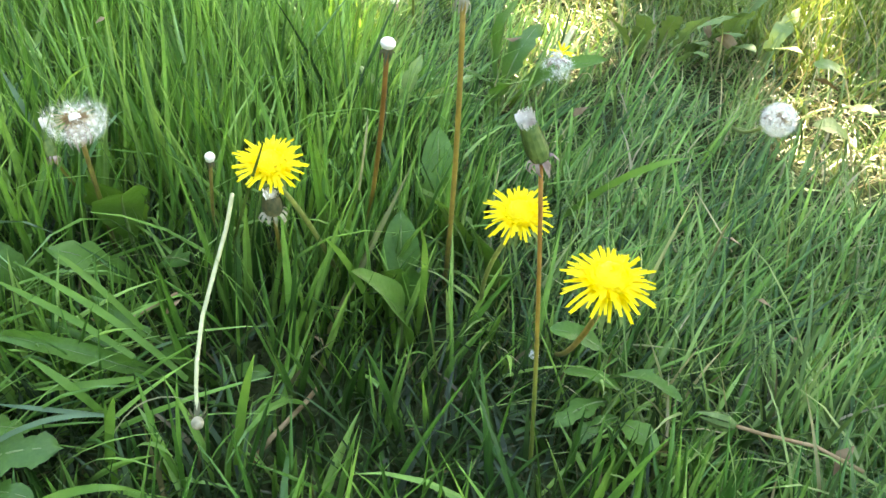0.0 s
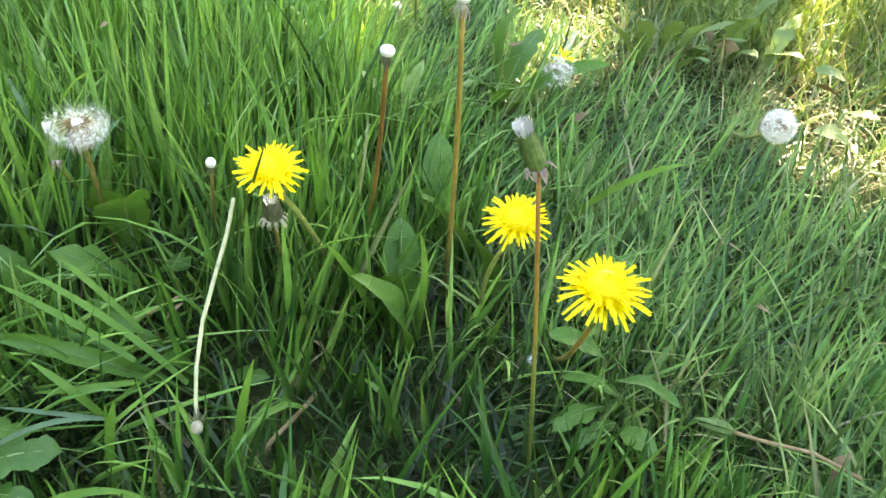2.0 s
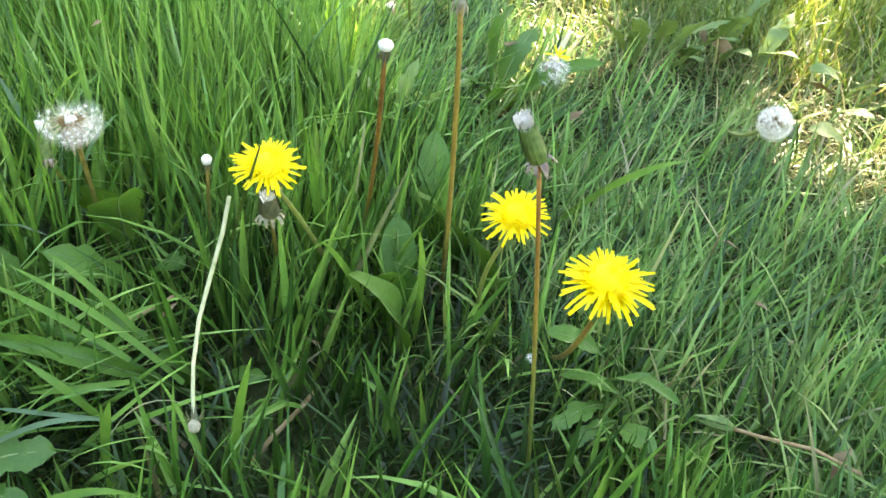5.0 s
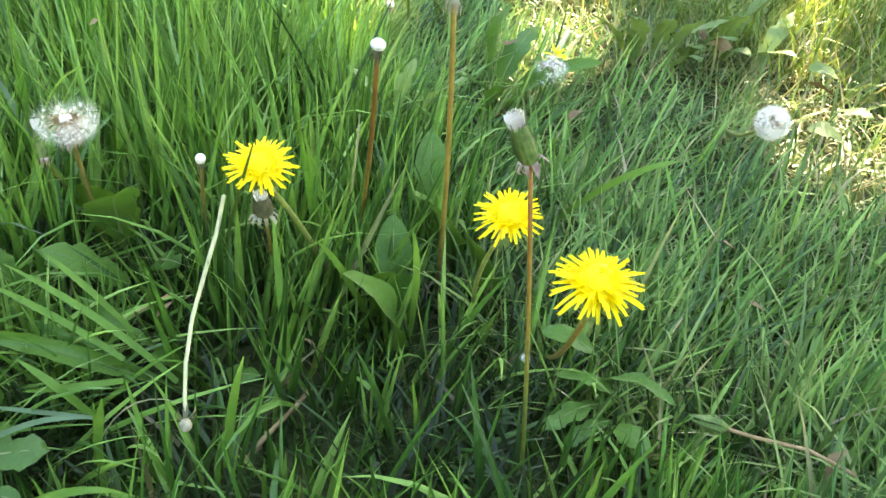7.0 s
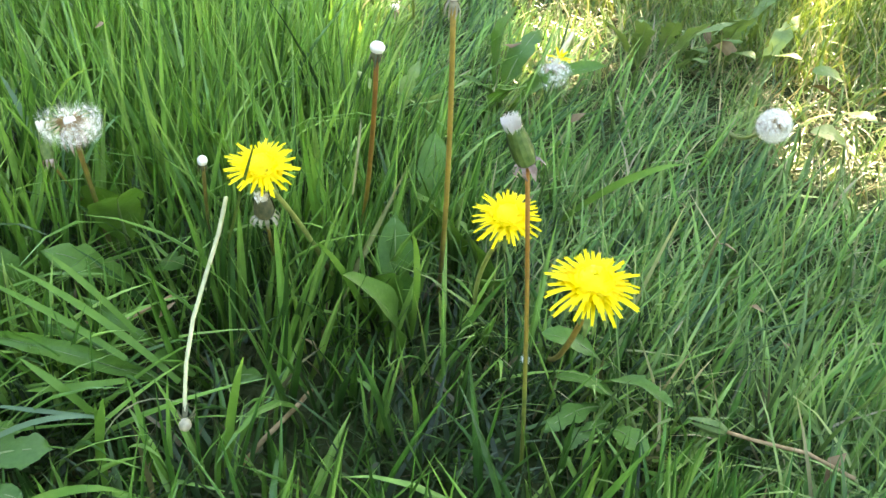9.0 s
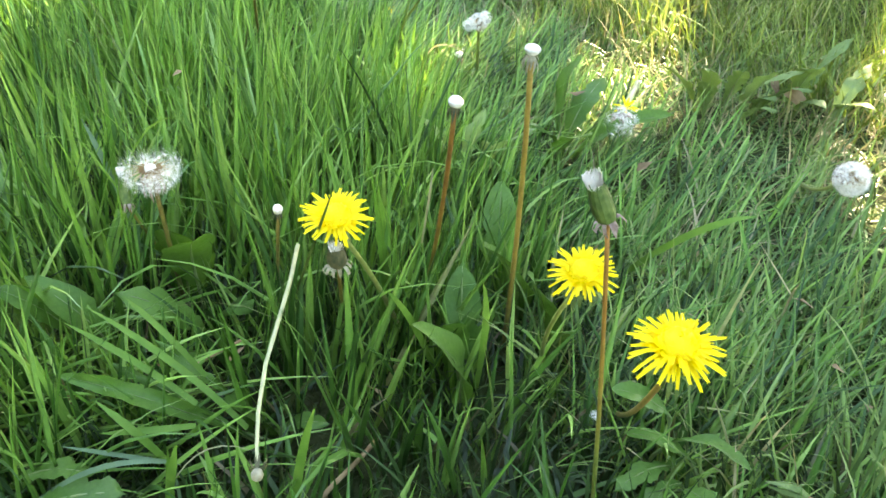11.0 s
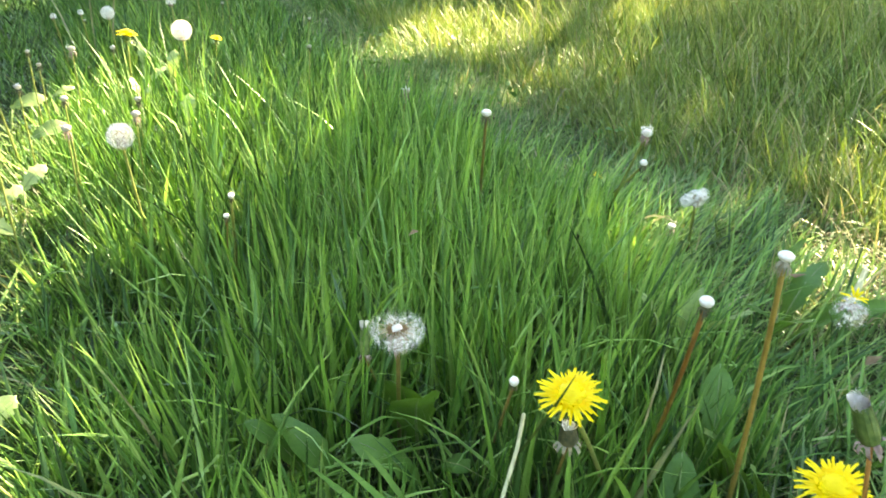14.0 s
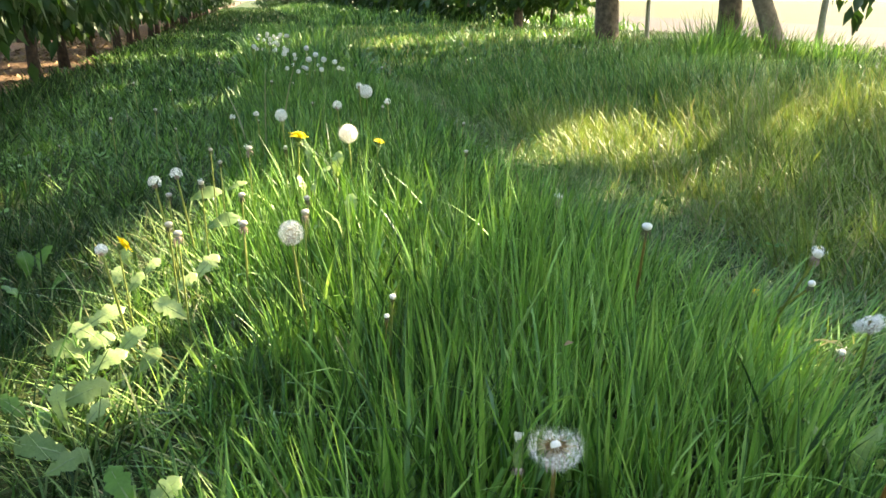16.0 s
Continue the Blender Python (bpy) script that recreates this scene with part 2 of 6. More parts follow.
def strip(bm, pts, widths, across, fold=0.0):
    """A narrow leaf-like strip along pts with a crease along its middle."""
    rows_ = []
    for p, w, s in zip(pts, widths, across):
        p, s = Vector(p), Vector(s)
        rows_.append([bm.verts.new(p - s * w), bm.verts.new(p - Vector((0, 0, fold * w))), bm.verts.new(p + s * w)])
    for a, b in zip(rows_, rows_[1:]):
        for k in range(2):
            bm.faces.new((a[k], a[k + 1], b[k + 1], b[k]))


def arc(base, head, sag=(0, 0, 0), n=9):
    """Points of a gently bowed stalk from its base to its head."""
    b, h, s = Vector(base), Vector(head), Vector(sag)
    return [b.lerp(h, k / n) + s * (4 * (k / n) * (1 - k / n)) for k in range(n + 1)]


def upright(axis):
    return Vector(axis).normalized().to_track_quat("Z", "Y").to_matrix().to_4x4()


def smooth01(a, b, x):
    t = np.clip((x - a) / (b - a), 0, 1)
    return t * t * (3 - 2 * t)


def ground_z(x, y):
    """Height of the ground: a level alley that rises a little towards the bank."""
    x, y = np.asarray(x, float), np.asarray(y, float)
    z = 0.04 * smooth01(0.42, 0.72, x) + 0.02 * smooth01(1.0, 1.6, x) - 0.05 * smooth01(3.6, 5.4, x)
    z = z + 0.006 * np.sin(7.3 * x + 2.1 * y) * np.sin(5.1 * y - 1.7 * x) * np.clip(1 - np.abs(y) / 30, 0, 1)
    return z


def gz(x, y):
    return float(ground_z(x, y))


# ---------------------------------------------------------------- ground


def build_ground():
    xs = np.concatenate([-np.geomspace(400, 3, 16), np.arange(-2.6, 4.01, 0.1), np.arange(4.4, 7, 0.4), np.array([7.5, 9, 10.5, 12, 16, 22, 23, 30, 45, 70, 120, 200, 400])])
    ys = np.concatenate([-np.geomspace(400, 3, 12), np.arange(-2.0, 8, 0.12), np.arange(8, 40, 1.0), np.geomspace(42, 600, 14)])
    X, Y = np.meshgrid(xs, ys)
    Z = ground_z(X, Y)
    v = np.stack([X, Y, Z], -1).reshape(-1, 3)
    nx, ny = len(xs), len(ys)
    i = (np.arange(ny - 1)[:, None] * nx + np.arange(nx - 1)[None, :]).reshape(-1)
    f = np.stack([i, i + 1, i + nx + 1, i + nx], 1)
    me = bpy.data.meshes.new("ground")
    me.from_pydata(v.tolist(), [], f.tolist())
    for m in (MAT_GROUND, MAT_SOIL, MAT_SAND, MAT_FIELD):
        me.materials.append(m)
    cx = (v[f[:, 0], 0] + v[f[:, 1], 0]) / 2
    idx = np.zeros(len(f), int)
    idx[(cx < -0.95) & (cx > -2.6)] = 1
    idx[(cx > 5.2) & (cx < 10.5)] = 2
    idx[cx >= 10.5] = 3
    me.polygons.foreach_set("material_index", idx)
    me.polygons.foreach_set("use_smooth", [True] * len(f))
    tagged(new("ground", me), "dark meadow soil under grass, with bare strips and sandy track", "ground", kind="structure")


build_ground()

# ---------------------------------------------------------------- grass

WEEDS = []

rng = np.random.default_rng(7)
EYE_REF = np.array([0.045, -0.015, 0.425])
# heads that stand clear of the blades in front of them: x, y, z, half width
CLEAR = np.array([
    (0.246, 0.341, 0.176, 0.030), (0.3155, 0.2137, 0.185, 0.030), (0.285, 0.132, 0.208, 0.034), (0.290, 0.190, 0.245, 0.022),
    (0.224, 0.370, 0.176, 0.014), (0.287, 0.286, 0.200, 0.012), (0.332, 0.283, 0.200, 0.012), (0.179, 0.454, 0.165, 0.035),
    (0.170, 0.462, 0.085, 0.025), (0.203, 0.480, 0.10, 0.022), (0.110, 0.500, 0.095, 0.025), (0.300, 0.315, 0.060, 0.020), (0.365, 0.170, 0.060, 0.022),
    (0.400, 0.165, 0.075, 0.018), (0.092, 0.340, 0.055, 0.035), (0.178, 0.360, 0.050, 0.018), (0.395, 0.360, 0.070, 0.020), (0.230, 0.290, 0.040, 0.015),
    (0.200, 0.330, 0.110, 0.016), (0.150, 0.250, 0.110, 0.016), (0.614, 0.239, 0.130, 0.035), (0.320, 0.285, 0.120, 0.012), (0.300, 0.195, 0.130, 0.012), (0.410, 0.108, 0.055, 0.02), (0.428, 0.085, 0.055, 0.014),
])


def clear_height(x, y, h):
    """Blades that would stand before a flower stay below it."""
    h = h.copy()
    for px, py, pz, r in CLEAR:
        d = np.array([px, py]) - EYE_REF[:2]
        L = np.hypot(*d)
        d /= L
        s = ((x - EYE_REF[0]) * d[0] + (y - EYE_REF[1]) * d[1]) / L
        side = np.abs((x - EYE_REF[0]) * -d[1] + (y - EYE_REF[1]) * d[0])
        top = EYE_REF[2] + (pz - 0.02 - EYE_REF[2]) * s - ground_z(x, y)
        near = (side < r + 0.012) & (s > 0.1) & (s < 1.02)
        h = np.where(near, np.minimum(h, np.maximum(top, 0.03)), h)
    # keep the lens free
    return np.where(np.hypot(x - EYE_REF[0], y - EYE_REF[1]) < 0.14, np.minimum(h, 0.12), h)


def blades(name, x, y, h, w, az, lean, bend, seg, mat, label, crease=0.0):
    """Many blades in one mesh; near ones are creased along the middle."""
    n = len(x)
    u = np.linspace(0, 1, seg + 1)
    th = lean[:, None] + bend[:, None] * u[None, :] ** 1.4
    step = (h / seg)[:, None]
    hor = np.concatenate([np.zeros((n, 1)), np.cumsum(np.sin(th[:, 1:]) * step, 1)], 1)
    ver = np.concatenate([np.zeros((n, 1)), np.cumsum(np.cos(th[:, 1:]) * step, 1)], 1)
    ver = np.maximum(ver, 0.004)
    z0 = ground_z(x, y) - 0.004
    cx = x[:, None] + hor * np.cos(az)[:, None]
    cy = y[:, None] + hor * np.sin(az)[:, None]
    cz = z0[:, None] + ver
    tw = az + np.pi / 2 + rng.uniform(-0.9, 0.9, n)
    tw2 = tw[:, None] + rng.uniform(-0.7, 0.7, n)[:, None] * u[None, :]
    prof = (0.62 + 0.9 * u * (1 - u) * 1.6) * (1 - u ** 3.2)
    ww = 0.5 * w[:, None] * prof[None, :]
    sx, sy = np.cos(tw2) * ww, np.sin(tw2) * ww
    rows_ = [np.stack([cx - sx, cy - sy, cz], -1)[:, :seg], np.stack([cx + sx, cy + sy, cz], -1)[:, :seg]]
    if crease:
        # the middle line lies behind the two edges
        rows_.insert(1, np.stack([cx - sy * crease, cy + sx * crease, cz], -1)[:, :seg])
    c = len(rows_)
    T = np.stack([cx[:, -1], cy[:, -1], cz[:, -1]], -1)[:, None]
    per = c * seg + 1
    V = np.concatenate([np.stack(rows_, 2).reshape(n, c * seg, 3), T], 1).reshape(-1, 3)
    tris = []
    for k in range(seg - 1):
        for j in range(c - 1):
            a, b = c * k + j, c * k + j + 1
            tris += [(a, b, b + c), (a, b + c, a + c)]
    for j in range(c - 1):
        tris.append((c * (seg - 1) + j, c * (seg - 1) + j + 1, c * seg))
    tris = np.array(tris)
    Fc = (np.arange(n)[:, None, None] * per + tris[None]).reshape(-1)
    me = bpy.data.meshes.new(name)
    me.vertices.add(len(V))
    me.vertices.foreach_set("co", V.astype(np.float32).reshape(-1))
    me.loops.add(len(Fc))
    me.loops.foreach_set("vertex_index", Fc.astype(np.int32))
    me.polygons.add(len(Fc) // 3)
    me.polygons.foreach_set("loop_start", np.arange(0, len(Fc), 3, dtype=np.int32))
    me.polygons.foreach_set("use_smooth", np.full(len(Fc) // 3, not crease, dtype=bool))
    me.update(calc_edges=True)
    me.materials.append(mat)
    return tagged(new(name, me), label, "grass", kind="stuff")


def scatter(x0, x1, y0, y1, density, clump, clump_r):
    """Places in tufts; also each place's tuft: outward direction and a random value of its own."""
    n = int((x1 - x0) * (y1 - y0) * density)
    k = max(1, int(n / clump))
    cx, cy, cv = rng.uniform(x0, x1, k), rng.uniform(y0, y1, k), rng.random(k)
    i = rng.integers(0, k, n)
    dx, dy = rng.normal(0, clump_r, n), rng.normal(0, clump_r, n)
    return cx[i] + dx, cy[i] + dy, np.arctan2(dy, dx), np.hypot(dx, dy) / clump_r, cv[i]


def strip_left(y):
    return -0.06 + 0.02 * np.sin(3.1 * y) - 0.18 * smooth01(0.62, 0.3, y)


def strip_right(y):
    return 0.40 + 0.06 * smooth01(0.2, 0.45, y) + 0.10 * smooth01(0.45, 0.9, y) + 0.03 * np.sin(2.3 * y + 1) + 0.1 * smooth01(2.5, 6, y)


def keep(sel, *arrays):
    return [a[sel] for a in arrays]


# low undergrowth of the strip, darkened as root shade, then its tall blades, close by
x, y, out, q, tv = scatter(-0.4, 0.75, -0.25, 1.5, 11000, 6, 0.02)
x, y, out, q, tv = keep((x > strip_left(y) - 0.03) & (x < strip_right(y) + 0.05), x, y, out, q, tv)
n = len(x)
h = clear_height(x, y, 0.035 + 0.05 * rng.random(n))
blades("grass_undergrowth", x, y, h, rng.uniform(0.002, 0.004, n), rng.uniform(-np.pi, np.pi, n), np.abs(rng.normal(0.4, 0.3, n)), np.abs(rng.normal(0.5, 0.5, n)), 4, MAT_GRASS_UNDER_SHADE, "low undergrowth of the middle strip, darkened for root shade")

x, y, out, q, tv = scatter(-0.4, 0.75, -0.25, 1.5, 9600, 7, 0.014)
x, y, out, q, tv = keep((x > strip_left(y) - 0.03) & (x < strip_right(y) + 0.05), x, y, out, q, tv)
x, y, out, q, tv = keep((y > 0.36) | (rng.random(len(x)) < 0.56), x, y, out, q, tv)
n = len(x)
edge = smooth01(0, 0.16, np.minimum(x - strip_left(y) + 0.04, strip_right(y) + 0.06 - x))
edge = edge * (0.45 + 0.55 * smooth01(0.02, 0.24, x - strip_left(y)))
far = smooth01(0.30, 0.52, y + 0.15 * (0.3 - x))
h = (0.08 + 0.07 * rng.random(n)) * (1 - far) + far * (0.12 + 0.11 * rng.random(n) ** 0.8)
h *= (0.42 + 0.58 * edge) * (0.75 + 0.4 * tv)
h = clear_height(x, y, h)
mid = 0.5 * (strip_left(y) + strip_right(y))
sweep = np.arctan2(0.4 * rng.normal(0, 1, n) - 0.05, (x - mid) * 2.4 + 0.1 + 0.3 * rng.normal(0, 1, n))
pick = rng.random(n)
az = np.where(pick < 0.45, out + rng.normal(0, 0.4, n), np.where(pick < 0.7, rng.uniform(-np.pi, np.pi, n), sweep))
lean = np.abs(rng.normal(0.04, 0.14, n)) + 0.07 * np.minimum(q, 2) + 0.25 * (1 - edge) * rng.random(n)
bend = np.abs(rng.normal(0.12, 0.2, n)) + np.where(rng.random(n) < 0.2, rng.uniform(0.4, 1.7, n), 0)
w = (0.0023 + 0.004 * rng.random(n) ** 1.3) * (0.8 + 0.4 * tv)
# brightened blades put more light into the strip's further half
light = rng.random(n) < (0.2 + 0.6 * smooth01(0.1, 0.32, x)) * smooth01(0.4, 0.6, y) * (1 - 0.4 * smooth01(0.9, 1.3, y))
for sel, mat, words in ((~light, MAT_GRASS_TALL, "tall fresh green meadow grass of the middle strip"), (light, MAT_GRASS_BRIGHTENED, "green grass of the middle strip, brightened as if better lit")):
    blades("grass_strip", x[sel], y[sel], h[sel], w[sel], az[sel], lean[sel], bend[sel], 6, mat, words, 0.45)

# blades that lie across the others
x, y, out, q, tv = scatter(-0.25, 0.6, -0.1, 1.4, 1000, 2, 0.03)
n = len(x)
h = clear_height(x, y, rng.uniform(0.08, 0.17, n) * (0.5 + 0.5 * smooth01(0.15, 0.45, y)))
blades("grass_crossing", x, y, h, rng.uniform(0.003, 0.0055, n), rng.normal(-0.6, 1.4, n), rng.uniform(0.5, 1.15, n), rng.uniform(0.1, 0.7, n), 6, MAT_GRASS_TALL, "broad green blades lying across the tall grass", 0.4)
x, y, out, q, tv = scatter(0.02, 0.12, 0.36, 0.56, 5400, 10, 0.014)
n = len(x)
blades("grass_crossing", x, y, rng.uniform(0.09, 0.18, n), rng.uniform(0.0034, 0.0064, n), rng.normal(-0.85, 0.35, n), rng.uniform(0.55, 1.05, n), rng.uniform(0.1, 0.6, n), 6, MAT_GRASS_BRIGHTENED, "bright green tuft leaning over the dandelion leaves", 0.4)

# the same strip further along the alley
x, y, out, q, tv = scatter(-0.4, 1.0, 1.5, 4.2, 7200, 8, 0.02)
x, y, out, q, tv = keep((x > strip_left(y) - 0.03) & (x < strip_right(y) + 0.05), x, y, out, q, tv)
n = len(x)
edge = smooth01(0, 0.2, np.minimum(x - strip_left(y) + 0.03, strip_right(y) + 0.05 - x))
h = (0.09 + 0.12 * rng.random(n)) * (0.5 + 0.5 * edge) * (0.7 + 0.5 * tv)
blades("grass_strip", x, y, h, rng.uniform(0.003, 0.0062, n), out + rng.normal(0, 0.6, n), np.abs(rng.normal(0.1, 0.15, n)) + 0.1 * q, np.abs(rng.normal(0.3, 0.4, n)), 4, MAT_GRASS_TALL, "tall green grass of the middle strip further along")

# short matted grass of the wheel track beside the strip
x, y, out, q, tv = scatter(0.38, 1.25, -0.25, 2.4, 20000, 9, 0.018)
x, y, out, q, tv = keep((x > strip_right(y) - 0.06) & (x < 0.98 + 0.08 * np.sin(3 * y)), x, y, out, q, tv)
n = len(x)
near = smooth01(0.66, 0.42, x) * smooth01(0.55, 0.2, y)
h = clear_height(x, y, (0.028 + 0.045 * rng.random(n) ** 1.3) * (0.65 + 0.6 * tv) * (1 + 1.0 * near))
az = np.where(rng.random(n) < 0.35, rng.uniform(-np.pi, np.pi, n), np.where(rng.random(n) < 0.4, rng.normal(0.3, 0.7, n), out + rng.normal(0, 0.7, n)))
blades("grass_track", x, y, h, rng.uniform(0.0013, 0.0032, n), az, np.abs(rng.normal(0.5, 0.4, n)), np.abs(rng.normal(0.5, 0.7, n)), 4, MAT_GRASS_FINE, "short fine matted grass in the wheel track")

x, y, out, q, tv = scatter(0.4, 1.35, 2.4, 4.3, 9000, 10, 0.025)
x, y, out, q, tv = keep(x > strip_right(y) - 0.06, x, y, out, q, tv)
n = len(x)
h = (0.028 + 0.05 * rng.random(n) ** 1.3) * (0.6 + 0.8 * tv)
blades("grass_track", x, y, h, rng.uniform(0.0016, 0.0036, n), out + rng.normal(0, 0.7, n), np.abs(rng.normal(0.45, 0.35, n)), np.abs(rng.normal(0.5, 0.6, n)), 3, MAT_GRASS_FINE, "short fine grass further along the wheel track")

# broader blades combed over from the strip into the track
x, y, out, q, tv = scatter(0.36, 0.86, -0.1, 1.0, 8200, 8, 0.016)
off = x - strip_right(y)
x, y, out, q, tv, off = keep((off > -0.09) & (off < 0.12 + 0.16 * tv), x, y, out, q, tv, off)
n = len(x)
h = clear_height(x, y, (0.05 + 0.075 * rng.random(n)) * (0.6 + 0.7 * tv) * (1 - 0.45 * smooth01(0.05, 0.28, off)))
w, az, lean, bend = rng.uniform(0.0018, 0.0044, n), rng.normal(0.15, 0.5, n), rng.uniform(0.35, 1.0, n), np.abs(rng.normal(0.45, 0.35, n))
# brightened blades imitate skylight on the further part of the slope
light = rng.random(n) < 0.55 * smooth01(0.3, 0.5, y)
for sel, mat, words in ((~light, MAT_GRASS_TALL, "soft green grass combed over the edge of the wheel track"), (light, MAT_GRASS_BRIGHTENED, "grass combed over the edge of the wheel track, brightened for skylight")):
    blades("grass_slope", x[sel], y[sel], h[sel], w[sel], az[sel], lean[sel], bend[sel], 6, mat, words, 0.4)

# small round weed leaves low in both tracks
for x0, x1, y0, y1, many, mat, words in ((0.52, 0.82, 1.1, 2.6, 420, MAT_LEAF, "small weed leaves low in the wheel track"), (-0.75, -0.3, 0.9, 2.6, 350, MAT_LEAF, "small dark weed leaves low in the shaded track")):
    x, y, out, q, tv = scatter(x0, x1, y0, y1, many, 12, 0.035)
    n = len(x)
    px_ = np.stack([x, y, ground_z(x, y) + rng.uniform(0.02, 0.055, n)], 1)
    dirs_ = np.stack([np.cos(out), np.sin(out), rng.normal(0.1, 0.25, n)], 1)
    WEEDS.append((px_, dirs_, mat, words))

# matted straw among the grass at the bank's foot
x, y, out, q, tv = scatter(0.72, 1.35, -0.1, 1.5, 2600, 16, 0.04)
x, y, out, q, tv = keep((x > 0.8) | (tv < 0.25), x, y, out, q, tv)
n = len(x)
blades("dry_grass", x, y, rng.uniform(0.04, 0.11, n), rng.uniform(0.001, 0.0024, n), out + rng.normal(0, 0.8, n), rng.uniform(0.6, 1.3, n), np.abs(rng.normal(0.4, 0.4, n)), 4, MAT_GRASS_DRY, "matted straw-coloured dry grass at the bank's foot")

x, y, out, q, tv = scatter(0.74, 1.02, 0.12, 0.5, 5200, 14, 0.03)
n = len(x)
blades("dry_grass", x, y, rng.uniform(0.03, 0.09, n), rng.uniform(0.001, 0.0026, n), out + rng.normal(0, 0.9, n), rng.uniform(0.5, 1.3, n), np.abs(rng.normal(0.4, 0.4, n)), 4, MAT_GRASS_DRY, "sunlit straw-coloured dry grass beside the wheel track")

# long fine grass of the bank, in tussocks
x, y, out, q, tv = scatter(0.80, 2.5, -0.1, 4.6, 10500, 26, 0.045)
x, y, out, q, tv = keep((x > 0.86 + 0.05 * np.sin(4 * y)) | ((y > 1.5) & (tv < 0.6)), x, y, out, q, tv)
n = len(x)
rise = smooth01(0.9, 1.7, x)
h = ((0.05 + 0.06 * rng.random(n)) * (1 - rise) + rise * (0.09 + 0.12 * rng.random(n)) * (1 - 0.4 * smooth01(2.6, 3.8, y))) * (0.6 + 0.8 * tv)
az = np.where(rng.random(n) < 0.25, rng.uniform(-np.pi, np.pi, n), np.where(rng.random(n) < 0.3, rng.normal(2.6, 0.9, n), out + rng.normal(0, 0.5, n)))
w = rng.uniform(0.0016, 0.0034, n) * (1 + 0.28 * np.clip(y - 0.6, 0, 4))
lean, bend = np.abs(rng.normal(0.12, 0.15, n)) + 0.12 * q, np.abs(rng.normal(0.5, 0.45, n))
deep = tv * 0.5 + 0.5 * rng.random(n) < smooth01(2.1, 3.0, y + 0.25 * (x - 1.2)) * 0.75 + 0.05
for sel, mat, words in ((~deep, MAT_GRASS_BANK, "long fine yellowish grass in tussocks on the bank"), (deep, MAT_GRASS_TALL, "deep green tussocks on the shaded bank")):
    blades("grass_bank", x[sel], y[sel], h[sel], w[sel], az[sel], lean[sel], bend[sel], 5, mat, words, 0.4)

# short grass of the other wheel track, its shade put into dark greens
x, y, out, q, tv = scatter(-1.1, -0.1, 0.3, 5.0, 9500, 14, 0.03)
x, y, out, q, tv = keep(x < strip_left(y) + 0.03, x, y, out, q, tv)
n = len(x)
h = (0.03 + 0.055 * rng.random(n) ** 1.4) * (0.4 + 1.2 * tv) * (1 + 0.5 * smooth01(-0.7, -1.0, x))
w, az = rng.uniform(0.0016, 0.0034, n) * (1 + 0.28 * np.clip(y - 0.8, 0, 4)), out + rng.normal(0, 0.7, n)
lean, bend = np.abs(rng.normal(0.25, 0.25, n)) + 0.15 * q, np.abs(rng.normal(0.6, 0.6, n))
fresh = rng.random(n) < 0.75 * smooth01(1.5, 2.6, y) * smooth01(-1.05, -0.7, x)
for sel, mat, words in ((~fresh, MAT_GRASS_SHADED, "short grass in the wheel track, darkened for shade"), (fresh, MAT_GRASS_TALL, "lighter green grass in the shaded wheel track")):
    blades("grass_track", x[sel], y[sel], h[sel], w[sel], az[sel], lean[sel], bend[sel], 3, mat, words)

x, y, out, q, tv = scatter(-0.6, 0.05, 0.4, 1.9, 11000, 12, 0.016)
x, y, out, q, tv = keep((x < strip_left(y) + 0.05) & ((tv < 0.28) | (x < -0.3) | (x > -0.1)), x, y, out, q, tv)
n = len(x)
h = (0.03 + 0.05 * rng.random(n)) * (0.5 + 1.0 * tv)
w, az, lean, bend = rng.uniform(0.0016, 0.0038, n), out + rng.normal(0, 0.7, n), np.abs(rng.normal(0.25, 0.3, n)) + 0.15 * q, np.abs(rng.normal(0.5, 0.6, n))
# blades further out take the darkened greens, in place of deeper shade
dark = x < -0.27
for sel, mat, words in ((~dark, MAT_GRASS_TALL, "short green grass along the strip's edge"), (dark, MAT_GRASS_SHADED, "short grass beside the strip's edge, darkened for shade")):
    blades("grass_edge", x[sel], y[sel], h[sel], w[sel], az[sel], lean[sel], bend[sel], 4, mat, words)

# long pale blades that fall over the leaves at the strip's edge
x, y, out, q, tv = scatter(-0.26, -0.02, 0.62, 1.7, 3200, 4, 0.02)
n = len(x)
blades("grass_edge", x, y, rng.uniform(0.05, 0.14, n), rng.uniform(0.0014, 0.0032, n), rng.normal(3.0, 0.9, n), rng.uniform(0.3, 1.0, n), np.abs(rng.normal(0.5, 0.5, n)), 6, MAT_GRASS_FINE, "pale thin blades falling over the leaves at the strip's edge")

# upright young blades between the sunlit leaves of the strip's edge
x, y, out, q, tv = scatter(-0.22, 0.14, 0.86, 1.95, 4200, 6, 0.014)
x, y, out, q, tv = keep(x > -0.23 + 0.1 * (y - 0.9), x, y, out, q, tv)
n = len(x)
h = (0.05 + 0.08 * rng.random(n)) * (0.6 + 0.6 * tv) * (0.6 + 0.4 * smooth01(-0.2, 0.0, x))
blades("grass_edge", x, y, h, rng.uniform(0.002, 0.0046, n), out + rng.normal(0, 0.6, n), np.abs(rng.normal(0.12, 0.15, n)) + 0.1 * q, np.abs(rng.normal(0.3, 0.35, n)), 5, MAT_GRASS_BRIGHTENED, "upright light green blades at the sunny strip's edge", 0.4)

